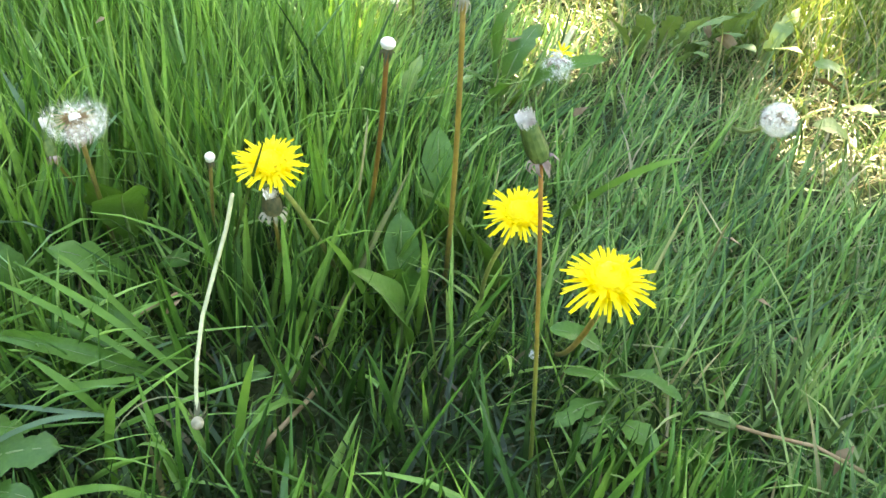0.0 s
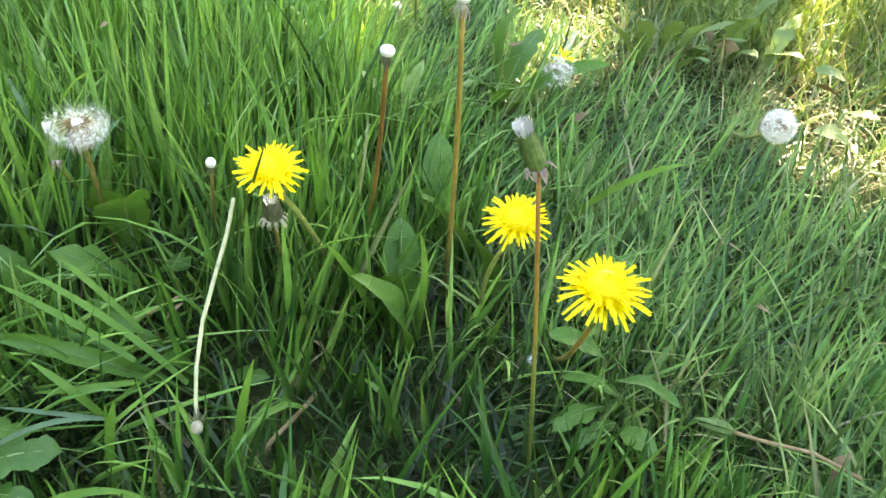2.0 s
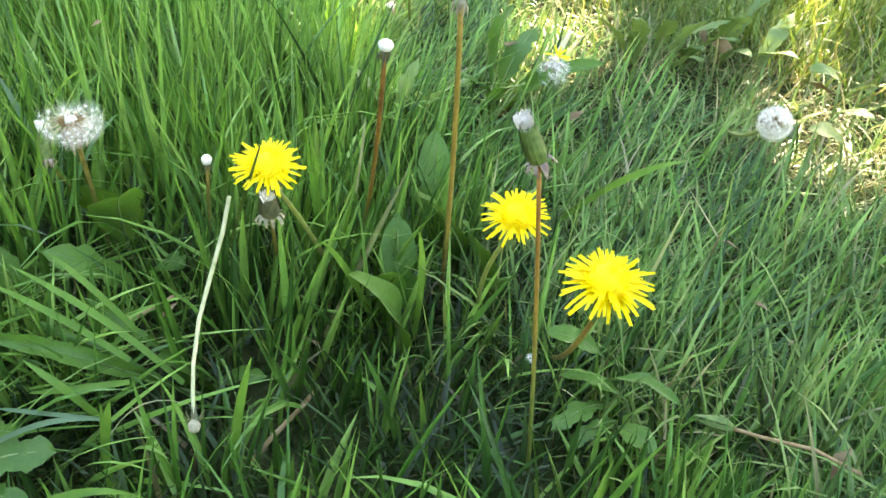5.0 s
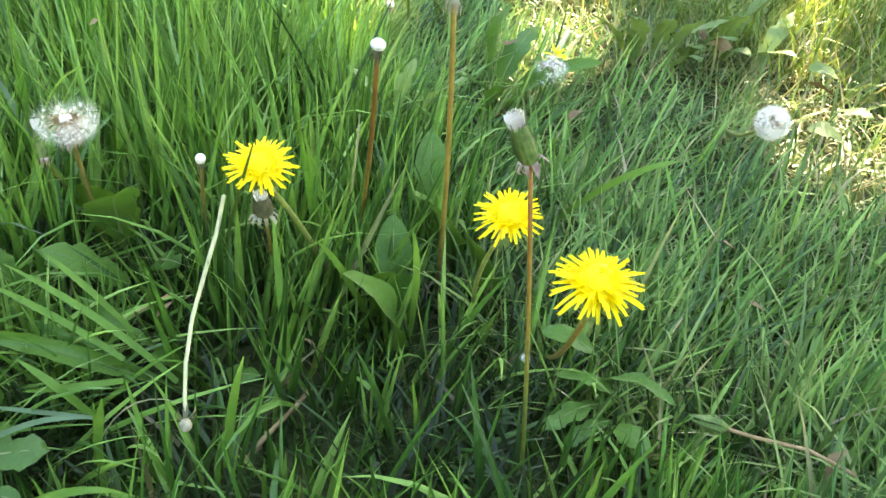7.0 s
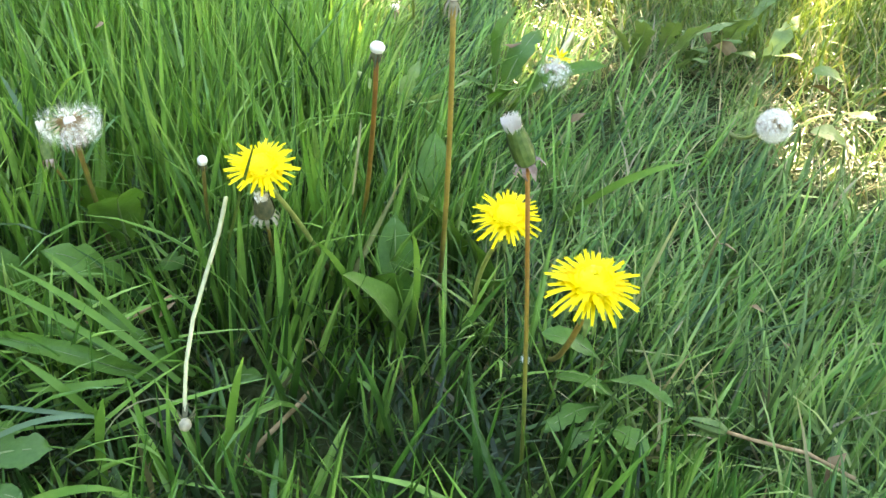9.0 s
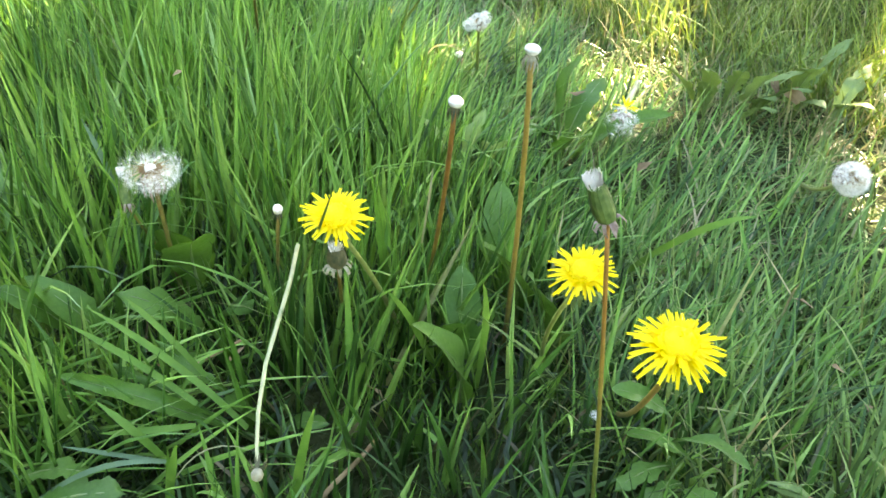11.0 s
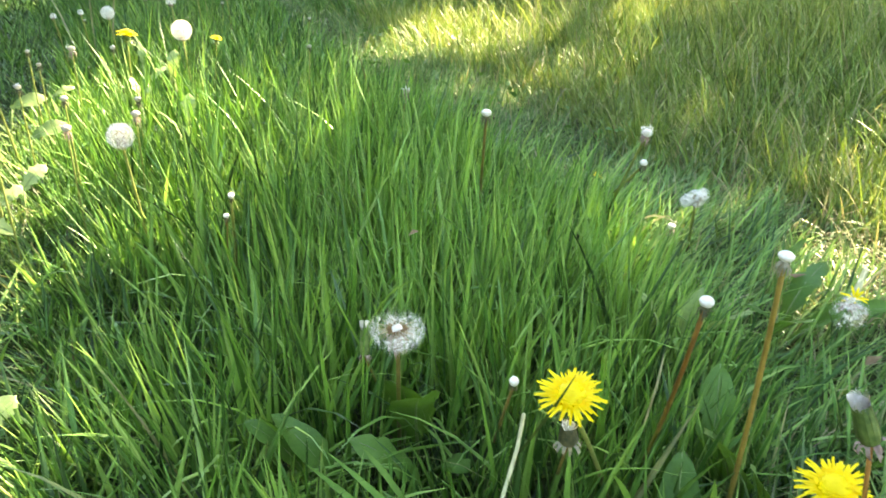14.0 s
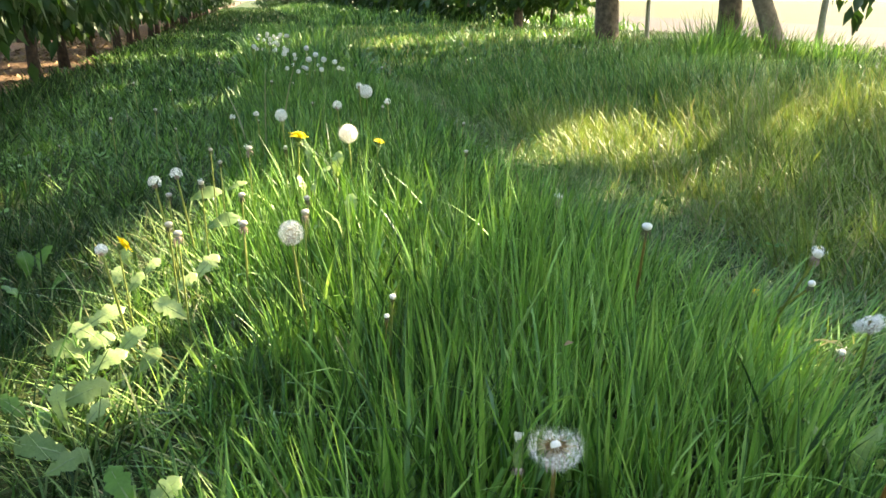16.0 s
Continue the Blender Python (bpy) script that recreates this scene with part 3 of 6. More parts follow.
# the alley further on
x, y, out, q, tv = scatter(-1.12, 3.2, 4.2, 12, 2000, 16, 0.06)
n = len(x)
inside = (x > strip_left(y)) & (x < strip_right(y))
bank = smooth01(1.1, 2.2, x)
h = np.where(inside, 0.10 + 0.12 * rng.random(n), 0.04 + 0.05 * rng.random(n)) * (1 - bank) + bank * (0.05 + 0.09 * rng.random(n))
h *= 0.45 + 0.9 * tv
w = rng.uniform(0.007, 0.015, n)
az = out + rng.normal(0, 0.5, n)
lean = np.abs(rng.normal(0.1, 0.15, n)) + 0.15 * q
green = rng.random(n) < 0.62
for sel, mat, words in ((inside, MAT_GRASS_TALL, "tall green grass far along the middle strip"), (~inside & (x < 0) & ~green, MAT_GRASS_SHADED, "short grass far along the track, darkened for shade"), (~inside & (x < 0) & green, MAT_GRASS_TALL, "short green grass far along the shaded track"), (~inside & (x >= 0) & green, MAT_GRASS_TALL, "long green grass far along the bank"), (~inside & (x >= 0) & ~green, MAT_GRASS_BANK, "long yellowish grass far along the bank")):
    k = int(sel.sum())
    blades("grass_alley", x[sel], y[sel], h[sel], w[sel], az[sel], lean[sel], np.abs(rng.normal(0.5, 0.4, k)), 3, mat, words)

x, y, out, q, tv = scatter(-1.1, 5.8, 12, 45, 240, 10, 0.14)
n = len(x)
bank = smooth01(0.95, 1.6, x)
h = ((0.06 + 0.08 * rng.random(n)) * (1 - bank) + bank * (0.12 + 0.18 * rng.random(n))) * (0.6 + 0.8 * tv)
w = rng.uniform(0.018, 0.035, n)
for sel, mat, words in ((x < 0.9, MAT_GRASS_SHADED, "grass at the far end of the alley, darkened for shade"), (x >= 0.9, MAT_GRASS_TALL, "green grass at the far end of the bank")):
    k = int(sel.sum())
    blades("grass_alley", x[sel], y[sel], h[sel], w[sel], rng.uniform(-np.pi, np.pi, k), np.abs(rng.normal(0.2, 0.2, k)), np.abs(rng.normal(0.5, 0.4, k)), 2, mat, words)

# rough grass under the trees beside the field
x, y, out, q, tv = scatter(2.4, 5.9, -0.5, 12, 1250, 22, 0.08)
x, y, out, q, tv = keep((y < 12) & ((x > 3.2) | (y < 4.6)), x, y, out, q, tv)
n = len(x)
h = (0.045 + 0.08 * rng.random(n)) * (0.5 + 0.8 * tv) * (1 - 0.6 * smooth01(3.6, 4.6, x))
w, az = rng.uniform(0.005, 0.011, n), out + rng.normal(0, 0.5, n)
lean, bend = np.abs(rng.normal(0.1, 0.15, n)) + 0.15 * q, np.abs(rng.normal(0.6, 0.5, n))
# past the trunks the sunlit verge gets dark greens that imitate tree shade
dark = x + 0.3 * tv > 3.5
for sel, mat, words in ((~dark, MAT_GRASS_TALL, "rough tall grass under the trees beside the field"), (dark, MAT_GRASS_SHADED, "rough grass between the trees and the field, darkened for shade")):
    blades("grass_verge", x[sel], y[sel], h[sel], w[sel], az[sel], lean[sel], bend[sel], 4, mat, words)

# tall tussocks round the trunks
for tx, ty, rad_, many, tall in ((3.0, 4.95, 0.17, 520, 0.34), (2.62, 4.55, 0.2, 460, 0.28), (3.25, 4.75, 0.2, 420, 0.24), (2.75, 6.75, 0.16, 260, 0.2), (2.2, 4.6, 0.22, 260, 0.2), (3.5, 4.6, 0.22, 300, 0.22), (1.9, 3.6, 0.25, 420, 0.16), (2.2, 3.9, 0.22, 380, 0.16)):
    x, y = rng.normal(tx, rad_ * 0.6, many), rng.normal(ty, rad_ * 0.6, many)
    blades("grass_tussock", x, y, tall * rng.uniform(0.45, 1.15, many), rng.uniform(0.004, 0.009, many), np.arctan2(y - ty, x - tx) + rng.normal(0, 0.5, many), np.abs(rng.normal(0.15, 0.15, many)), np.abs(rng.normal(0.5, 0.5, many)), 5, MAT_GRASS_BRIGHTENED, "tall green grass tussock beside a trunk")

# the alley behind, in coarse blades
for x0, x1, mat, words in ((-1.05, -0.2, MAT_GRASS_SHADED, "short grass of the track behind, darkened for shade"), (-0.2, 0.5, MAT_GRASS_TALL, "green grass of the strip behind"), (0.5, 4.5, MAT_GRASS_BANK, "long yellowish grass of the bank behind")):
    x, y, out, q, tv = scatter(x0, x1, -7.0, -0.2 if x0 < 0.5 else -0.1, 1000, 14, 0.05)
    n = len(x)
    h = (0.05 + 0.08 * rng.random(n)) * (0.5 + tv)
    blades("grass_alley", x, y, h, rng.uniform(0.007, 0.013, n), out + rng.normal(0, 0.5, n), np.abs(rng.normal(0.2, 0.2, n)) + 0.12 * q, np.abs(rng.normal(0.6, 0.5, n)), 3, mat, words)
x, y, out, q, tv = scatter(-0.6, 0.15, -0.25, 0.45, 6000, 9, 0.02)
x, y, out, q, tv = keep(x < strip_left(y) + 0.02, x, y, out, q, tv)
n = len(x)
blades("grass_edge", x, y, (0.03 + 0.05 * rng.random(n)) * (0.5 + tv), rng.uniform(0.0018, 0.004, n), out, np.abs(rng.normal(0.3, 0.3, n)), np.abs(rng.normal(0.5, 0.5, n)), 4, MAT_GRASS_SHADED, "short grass at the edge of the shaded track")
x, y, out, q, tv = scatter(-5.6, -2.7, -6.0, 14, 260, 14, 0.1)
n = len(x)
blades("grass_alley", x, y, (0.07 + 0.1 * rng.random(n)) * (0.5 + tv), rng.uniform(0.012, 0.024, n), out, np.abs(rng.normal(0.3, 0.3, n)), np.abs(rng.normal(0.5, 0.5, n)), 3, MAT_GRASS_SHADED, "rough grass of the next alley")

# ---------------------------------------------------------------- trees

# gaps in the crowns through which the sun reaches the ground: x, y, z there, and radius
GAPS_NEAR = [
    (-0.20, 0.85, 0.06, 0.018), (-0.185, 0.96, 0.08, 0.044), (0.12, 1.02, 0.2, 0.024), (0.24, 1.05, 0.2, 0.028), (-0.155, 1.08, 0.09, 0.042), (-0.12, 1.24, 0.10, 0.046), (-0.08, 1.38, 0.10, 0.055), (0.0, 1.62, 0.12, 0.09),
    (0.11, 1.50, 0.18, 0.075), (0.10, 1.88, 0.14, 0.05), (0.04, 0.96, 0.20, 0.012), (0.19, 1.25, 0.16, 0.05), (0.2, 1.42, 0.17, 0.036), (0.28, 1.3, 0.18, 0.026), (0.33, 1.15, 0.19, 0.02),
    (0.61, 0.77, 0.08, 0.045), (0.72, 0.56, 0.06, 0.022), (0.80, 0.60, 0.07, 0.02), (0.92, 0.66, 0.07, 0.022), (0.90, 0.34, 0.08, 0.045),
    (0.83, 0.26, 0.08, 0.035), (1.16, 0.47, 0.12, 0.035), (-0.002, 0.668, 0.12, 0.022), (-0.035, 0.604, 0.11, 0.024), (-0.056, 0.582, 0.1, 0.02),
]
GAPS_FAR = [
    (0.84, 2.08, 0.09, 0.07), (0.90, 2.15, 0.10, 0.1), (1.01, 2.12, 0.11, 0.115), (1.07, 1.97, 0.12, 0.075), (1.06, 2.36, 0.15, 0.08), (1.15, 1.70, 0.18, 0.02), (1.38, 1.80, 0.2, 0.025), (1.55, 1.95, 0.22, 0.028), (1.72, 2.08, 0.22, 0.022), (1.2, 1.55, 0.17, 0.01), (1.179, 0.908, 0.15, 0.03), (0.921, 0.696, 0.13, 0.02), (0.849, 0.7, 0.12, 0.012), (1.2, 1.25, 0.18, 0.012), (1.45, 1.5, 0.2, 0.02), (1.10, 1.20, 0.15, 0.012),
    (1.62, 2.45, 0.16, 0.02), (1.98, 2.35, 0.2, 0.03), (1.46, 2.04, 0.15, 0.04), (1.84, 2.29, 0.15, 0.04), (0.82, 1.08, 0.15, 0.025), (-0.12, 3.80, 0.1, 0.07), (0.2, 7.2, 0.1, 0.3),
    (1.58, 6.3, 0.15, 0.13), (2.2, 8.6, 0.2, 0.12), (-0.48, 2.1, 0.05, 0.03), (-0.58, 2.8, 0.05, 0.04), (2.3, 3.3, 0.2, 0.05),
    (1.5, 5.4, 0.15, 0.06), (-0.7, 4.4, 0.05, 0.05), (0.3, 11.0, 0.1, 0.35), (1.2, 14.0, 0.1, 0.35), (1.1, 5.6, 0.15, 0.1), (1.35, 8.2, 0.15, 0.2), (1.7, 10.8, 0.15, 0.35), (-1.15, 3.9, 0.3, 0.1), (-1.1, 5.2, 0.35, 0.16), (-1.1, 7.0, 0.35, 0.22), (-1.2, 9.5, 0.4, 0.3), (-1.5, 5.6, 0.0, 0.15),
]


def leaf_cloud(name, centres, dirs, size, mat, seed):
    """Many single leaves, each a folded pointed blade that hangs from its tip end."""
    r = np.random.default_rng(seed)
    n = len(centres)
    d = dirs / np.linalg.norm(dirs, axis=1)[:, None]
    nrm = r.normal(0, 0.55, (n, 3)) + np.array(SUN_DIR) * 0.6 + np.array([0, 0, 0.7])
    s = np.cross(d, nrm)
    s /= np.linalg.norm(s, axis=1)[:, None] + 1e-9
    up = np.cross(s, d)
    L = size * r.uniform(0.7, 1.25, n)
    W = L * r.uniform(0.42, 0.55, n)
    pts = []
    for a, b, c in ((-0.5, 0, 0), (-0.08, -0.5, 0.10), (0, 0, 0), (-0.08, 0.5, 0.10), (0.55, 0, -0.12)):
        pts.append(centres + d * (a * L)[:, None] + s * (b * W)[:, None] + up * (c * L)[:, None])
    V = np.stack(pts, 1).reshape(-1, 3)
    tri = np.array([(0, 1, 2), (0, 2, 3), (1, 4, 2), (2, 4, 3)])
    Fc = (np.arange(n)[:, None, None] * 5 + tri[None]).reshape(-1)
    me = bpy.data.meshes.new(name)
    me.vertices.add(len(V))
    me.vertices.foreach_set("co", V.astype(np.float32).reshape(-1))
    me.loops.add(len(Fc))
    me.loops.foreach_set("vertex_index", Fc.astype(np.int32))
    me.polygons.add(len(Fc) // 3)
    me.polygons.foreach_set("loop_start", np.arange(0, len(Fc), 3, dtype=np.int32))
    me.update(calc_edges=True)
    me.materials.append(mat)
    return me


def crown_points(n, centre, radii, r, limbs):
    """Leaf places in clumps along the limbs of a crown."""
    k = limbs
    cl = r.normal(0, 1, (k, 3))
    cl /= np.linalg.norm(cl, axis=1)[:, None]
    cl *= r.uniform(0.15, 1.0, k)[:, None] ** 0.6
    i = r.integers(0, k, n)
    p = cl[i] + r.normal(0, 0.17, (n, 3))
    return np.array(centre) + p * np.array(radii), cl[i]


def cull_gaps(p, keep_r):
    sd = np.array(SUN_DIR)
    ok = np.ones(len(p), bool)
    for gx, gy, g_z, rad in GAPS_NEAR + GAPS_FAR:
        q = p - np.array([gx, gy, g_z])
        t = q @ sd
        dist = np.linalg.norm(q - t[:, None] * sd, axis=1)
        ok &= dist > rad + keep_r
    return ok


def limb_tree(trunk_pts, radii, limbs, mat, seed):
    """Trunk mesh and one mesh a limb."""
    r = random.Random(seed)
    bm = bmesh.new()
    tube(bm, trunk_pts, radii, 12)
    for v in bm.verts:
        v.co += Vector((noise.noise(v.co * 9 + Vector((seed, 0, 0))), noise.noise(v.co * 9 + Vector((0, seed, 5))), 0)) * 0.1 * radii[0]
    out = []
    for a, start, length, rise in limbs:
        p0 = Vector(start)
        d = Vector((math.cos(a), math.sin(a), rise)).normalized()
        pts = [p0]
        for k in range(5):
            d = (d + Vector((r.uniform(-.18, .18), r.uniform(-.18, .18), r.uniform(-.05, .12)))).normalized()
            pts.append(pts[-1] + d * length / 5)
        b2 = bmesh.new()
        tube(b2, pts, [radii[-1] * 0.8 * (1 - 0.15 * k) for k in range(6)], 7)
        out.append(b2)
    return bm, out


def row_tree(x, y, radius, seed, gaps=True, leaves=6800, slant=0.0, bark=None, words="old orchard tree with grey-brown trunk in rough grass"):
    r = random.Random(seed)
    z = gz(x, y)
    ob = thing("orchard_tree", (x, y, z), words, "tree", "trees beside the field")
    lean = r.uniform(-0.06, 0.06)
    bark = bark or MAT_BARK
    pts = [(0, 0, -0.05), (lean * 0.1, 0.01, 0.12), (lean * 0.3, 0.02, 0.5), (lean * 0.6, -0.02, 1.0), (lean, 0.02, 1.6), (lean, 0, 2.4)]
    rad = [radius * k for k in (1.35, 1.05, 0.95, 0.85, 0.65, 0.35)]
    pts = [(px - slant * min(pz, 0.6) * 0.9 + 0.3 * slant * max(0.0, pz - 0.6), py, pz) for px, py, pz in pts]
    limbs = [(k * 2.4 + r.uniform(0, 1), pts[3 + k % 2], r.uniform(1.0, 1.6), r.uniform(0.5, 1.2)) for k in range(5)]
    bm, more = limb_tree(pts, rad, limbs, bark, seed)
    part("trunk", bm, bark, ob)
    for b2 in more:
        part("limb", b2, bark, ob)
    rr = np.random.default_rng(seed)
    p, out = crown_points(leaves, (x + 0.25, y, 2.55), (1.6, 1.5, 2.1), rr, 90)
    sel = (p[:, 2] > 0.56) & (np.abs(p[:, 0] - x) + p[:, 2] > 0.9)
    if gaps:
        sel &= cull_gaps(p, 0.035)
    p, out = p[sel], out[sel]
    if y > 9:
        low, out2 = crown_points(800, (x, y, 0.5), (1.0, 0.9, 0.34), rr, 40)
        p, out = np.concatenate([p, low[low[:, 2] > 0.08]]), np.concatenate([out, out2[low[:, 2] > 0.08]])
    if abs(y - 2.0) < 0.1:
        # unseen leaves added on the strip's side to block a stray sunbeam
        twig = np.array([2.76, 1.40, 1.97]) + rr.normal(0, 0.11, (70, 3))
        p, out = np.concatenate([p, twig]), np.concatenate([out, rr.normal(0, 1, (70, 3))])
    dirs = out * 0.6 + rr.normal(0, 0.4, p.shape) + np.array([0, 0, -0.5])
    me = leaf_cloud("crown", p - np.array([x, y, z]), dirs, 0.15, MAT_TREE_LEAF, seed)
    c = new("crown", me)
    c.parent = ob
    return ob


for i, (tx, ty, tr) in enumerate(((3.15, -4.6, 0.09), (3.2, -2.4, 0.09), (3.25, -0.2, 0.09), (3.2, 2.0, 0.09), (3.08, 5.05, 0.075), (2.98, 6.8, 0.10), (3.3, 10.3, 0.055), (3.3, 12.9, 0.06), (3.2, 15.3, 0.07), (3.1, 17.9, 0.08), (3.3, 20.6, 0.08), (3.2, 23.4, 0.08), (3.4, 27.0, 0.09), (3.2, 31.0, 0.09))):
    row_tree(tx, ty, tr, 40 + i, ty < 12, 10500 if ty < 11 else 5000)

row_tree(3.29, 4.75, 0.062, 61, True, 5000, 0.5, MAT_BARK_PALE, "leaning orchard tree with pale bare trunk in grass")

for places, ways, mat, words in WEEDS:
    tagged(new("weed_leaves", leaf_cloud("weed_leaves", places, ways, 0.02, mat, 21)), words, "weeds", kind="stuff")


def spindle_tree(seed):
    """A young spindle tree with low hanging branches."""
    r = random.Random(seed)
    ob = thing("spindle_tree", (0, 0, 0), "young orchard tree with dark trunk and low hanging leaves", "tree", "spindle trees of the shaded row")
    pts = [(0, 0, -0.04), (0.01, 0, 0.15), (r.uniform(-.03, .03), 0.01, 0.5), (0.02, 0.02, 1.2), (0, 0, 2.6)]
    limbs = [(k * 2.1 + r.uniform(0, 1), (0, 0, 0.5 + 0.22 * k), r.uniform(0.5, 0.8), r.uniform(-0.25, 0.3)) for k in range(6)]
    bm, more = limb_tree(pts, [0.046, 0.034, 0.03, 0.024, 0.01], limbs, MAT_BARK_DARK, seed)
    part("trunk", bm, MAT_BARK_DARK, ob)
    for b2 in more:
        part("limb", b2, MAT_BARK_DARK, ob)
    rr = np.random.default_rng(seed)
    p, out = crown_points(2100, (0, 0, 1.45), (0.62, 0.62, 1.25), rr, 40)
    low, out2 = crown_points(900, (0.02, 0, 0.50), (0.62, 0.64, 0.28), rr, 44)
    p, out = np.concatenate([p[p[:, 2] > 0.45], low[low[:, 2] > 0.2]]), np.concatenate([out[p[:, 2] > 0.45], out2[low[:, 2] > 0.2]])
    dirs = out * 0.35 + rr.normal(0, 0.3, p.shape) + np.array([0, 0, -0.9])
    c = new("crown", leaf_cloud("crown", p, dirs, 0.088, MAT_TREE_LEAF, seed))
    c.parent = ob
    return ob


kinds = [spindle_tree(80 + k) for k in range(4)]
spots = [(-1.27, 2.25 + 1.02 * k) for k in range(34)] + [(-1.3, 1.15 - 1.05 * k) for k in range(7)] + [(-2.5, 2.7 + 1.1 * k) for k in range(26)] + [(4.6, 12.6 + 1.5 * k) for k in range(18)]
for k, (sx_, sy_) in enumerate(spots):
    jx, jy = random.uniform(-0.06, 0.06), random.uniform(-0.12, 0.12)
    m = Matrix.Translation((sx_ + jx, sy_ + jy, gz(sx_, sy_))) @ Matrix.Rotation(random.uniform(0, 6.3), 4, "Z")
    if k < 4:
        kinds[k].matrix_basis = m
    else:
        copy_thing(kinds[k % 4], m)

# a hedge of trees that closes the far end of the alley
for k in range(30):
    copy_thing(kinds[k % 4], Matrix.Translation((0.8 + 0.42 * k, 40 + 3.5 * math.sin(k * 2.0), -0.14)) @ Matrix.Rotation(k * 1.3, 4, "Z"))


def stake(x, y, r, h, lean):
    ob = thing("wooden_stake", (x, y, gz(x, y)), "thin weathered grey wooden stake in the grass", "stake", "stakes of the tree row")
    bm = tube(bmesh.new(), [(0, 0, -0.05), (lean * 0.3, 0, 0.3), (lean, 0.01, h * 0.6), (lean * 1.6, 0, h)], [r, r * 0.97, r * 0.93, r * 0.9], 10)
    part("pole", bm, MAT_POST, ob)
    bm = lathe(bmesh.new(), [(r * 0.92, 0), (r * 0.7, 0.01), (r * 0.2, 0.016)], 10, Matrix.Translation((lean * 1.6, 0, h)))
    part("tip", bm, MAT_POST, ob)


stake(3.62, 7.35, 0.022, 1.7, 0.0)
stake(3.72, 5.02, 0.024, 1.7, 0.08)

# leaf litter on the bare soil under the shaded row
lx, ly = rng.uniform(-2.2, -0.95, 2600), rng.uniform(2.0, 12, 2600)
lp = np.stack([lx, ly, ground_z(lx, ly) + 0.006], 1)
lit = leaf_cloud("leaf_litter", lp, rng.normal(0, 1, (2600, 3)) * np.array([1, 1, 0.12]), 0.045, MAT_LITTER, 5)
tagged(new("leaf_litter", lit), "dry brown fallen leaves on bare soil", "leaf litter", kind="stuff")

# a low branch whose leaves hang into the open beside the field
ob = thing("hanging_branch", (3.50, 4.62, 1.0), "thin drooping tree branch with dark green leaves", "branch")
part("twig", tube(bmesh.new(), [(-0.12, 0.12, 0.25), (0.0, 0.0, 0.0), (0.03, -0.14, -0.32), (0.03, -0.26, -0.54)], [0.012, 0.009, 0.006, 0.003], 7), MAT_BARK, ob)
hr = np.random.default_rng(77)
hp = np.array([0.03, -0.26, -0.52]) + hr.normal(0, 1, (34, 3)) * np.array([0.10, 0.08, 0.07])
c = new("foliage", leaf_cloud("foliage", hp, hr.normal(0, 0.35, (34, 3)) + np.array([0, 0, -1.0]), 0.12, MAT_TREE_LEAF, 78))
c.parent = ob

# ---------------------------------------------------------------- dandelions


def floret_mesh(length, width, droop, r):
    """One strap-shaped ray floret along +x with a toothed end."""
    bm = bmesh.new()
    us = (0, 0.3, 0.6, 0.85, 1.0)
    pts, ws = [], []
    for u in us:
        pts.append((length * u, 0, length * (0.10 * math.sin(u * math.pi) - droop * u * u)))
        ws.append(width * 0.46 * (0.55 + 0.6 * u - 0.12 * u * u) * (1 - 0.5 * max(0.0, u - 0.6) / 0.4))
    strip(bm, pts, ws, [(0, 1, 0)] * len(us), 0.35)
    bm.verts.ensure_lookup_table()
    bm.verts[-2].co.x -= length * 0.05
    return bm


FLORETS = [mesh_of("floret", floret_mesh(0.0200, 0.0025, d, random), MAT_YELLOW) for d in (0.0, 0.05, 0.09, -0.05)]


def bracts(parent, name, m, pts, widths, count, mat, label="", jitter=0.15, apart=True, rough=0.2, fold=0.0):
    """A ring of bracts; profile pts are (out, up). Near heads get each bract as a piece of its own."""
    flat = bmesh.new()
    strip(flat, [(q, 0, z) for q, z in pts], widths, [(0, 1, 0)] * len(pts), fold)
    me = mesh_of(name, flat, mat)
    if apart:
        for k in range(count):
            b = new(name, me)
            b.parent = parent
            s = random.uniform(1 - rough, 1 + rough)
            b.matrix_basis = m @ Matrix.Rotation(2 * math.pi * k / count + random.uniform(-jitter, jitter), 4, "Z") @ Matrix.Diagonal((random.uniform(1 - rough, 1 + rough), 1, s, 1))
            if label:
                tagged(b, label)
        return
    bm = bmesh.new()
    for k in range(count):
        s = random.uniform(1 - rough, 1 + rough)
        t = m @ Matrix.Rotation(2 * math.pi * k / count + random.uniform(-jitter, jitter), 4, "Z") @ Matrix.Diagonal((random.uniform(1 - rough, 1 + rough), 1, s, 1))
        strip(bm, [t @ Vector((q, 0, z)) for q, z in pts], widths, [t.to_3x3() @ Vector((0, 1, 0))] * len(pts))
    tagged(part("bract_ring", bm, mat, parent, label), kind="stuff")


def cup(parent, m, size, mat=None, apart=True):
    """Green cup of bracts under a flower head, with narrow bracts bent back."""
    bm = lathe(bmesh.new(), [(0.0018, -0.012), (0.0050, -0.010), (0.0062, -0.006), (0.0058, -0.001), (0.0048, 0.001)], 14, m @ Matrix.Scale(size, 4))
    part("cup", bm, mat or MAT_BRACT, parent)
    bracts(parent, "bract", m @ Matrix.Scale(size, 4), [(0.0045, -0.011), (0.0085, -0.0115), (0.0105, -0.016), (0.010, -0.021)], [0.0012, 0.0013, 0.0009, 0.0001], 13, mat or MAT_BRACT, "", 0.1, apart)


def stalk(parent, base, head, sag, r, mat):
    b = Vector(base)
    pts = [p - b for p in arc(base, head, sag)]
    n = len(pts) - 1
    part("stalk", tube(bmesh.new(), pts, [r * (1.15 - 0.25 * k / n) for k in range(n + 1)], 9), mat, parent)


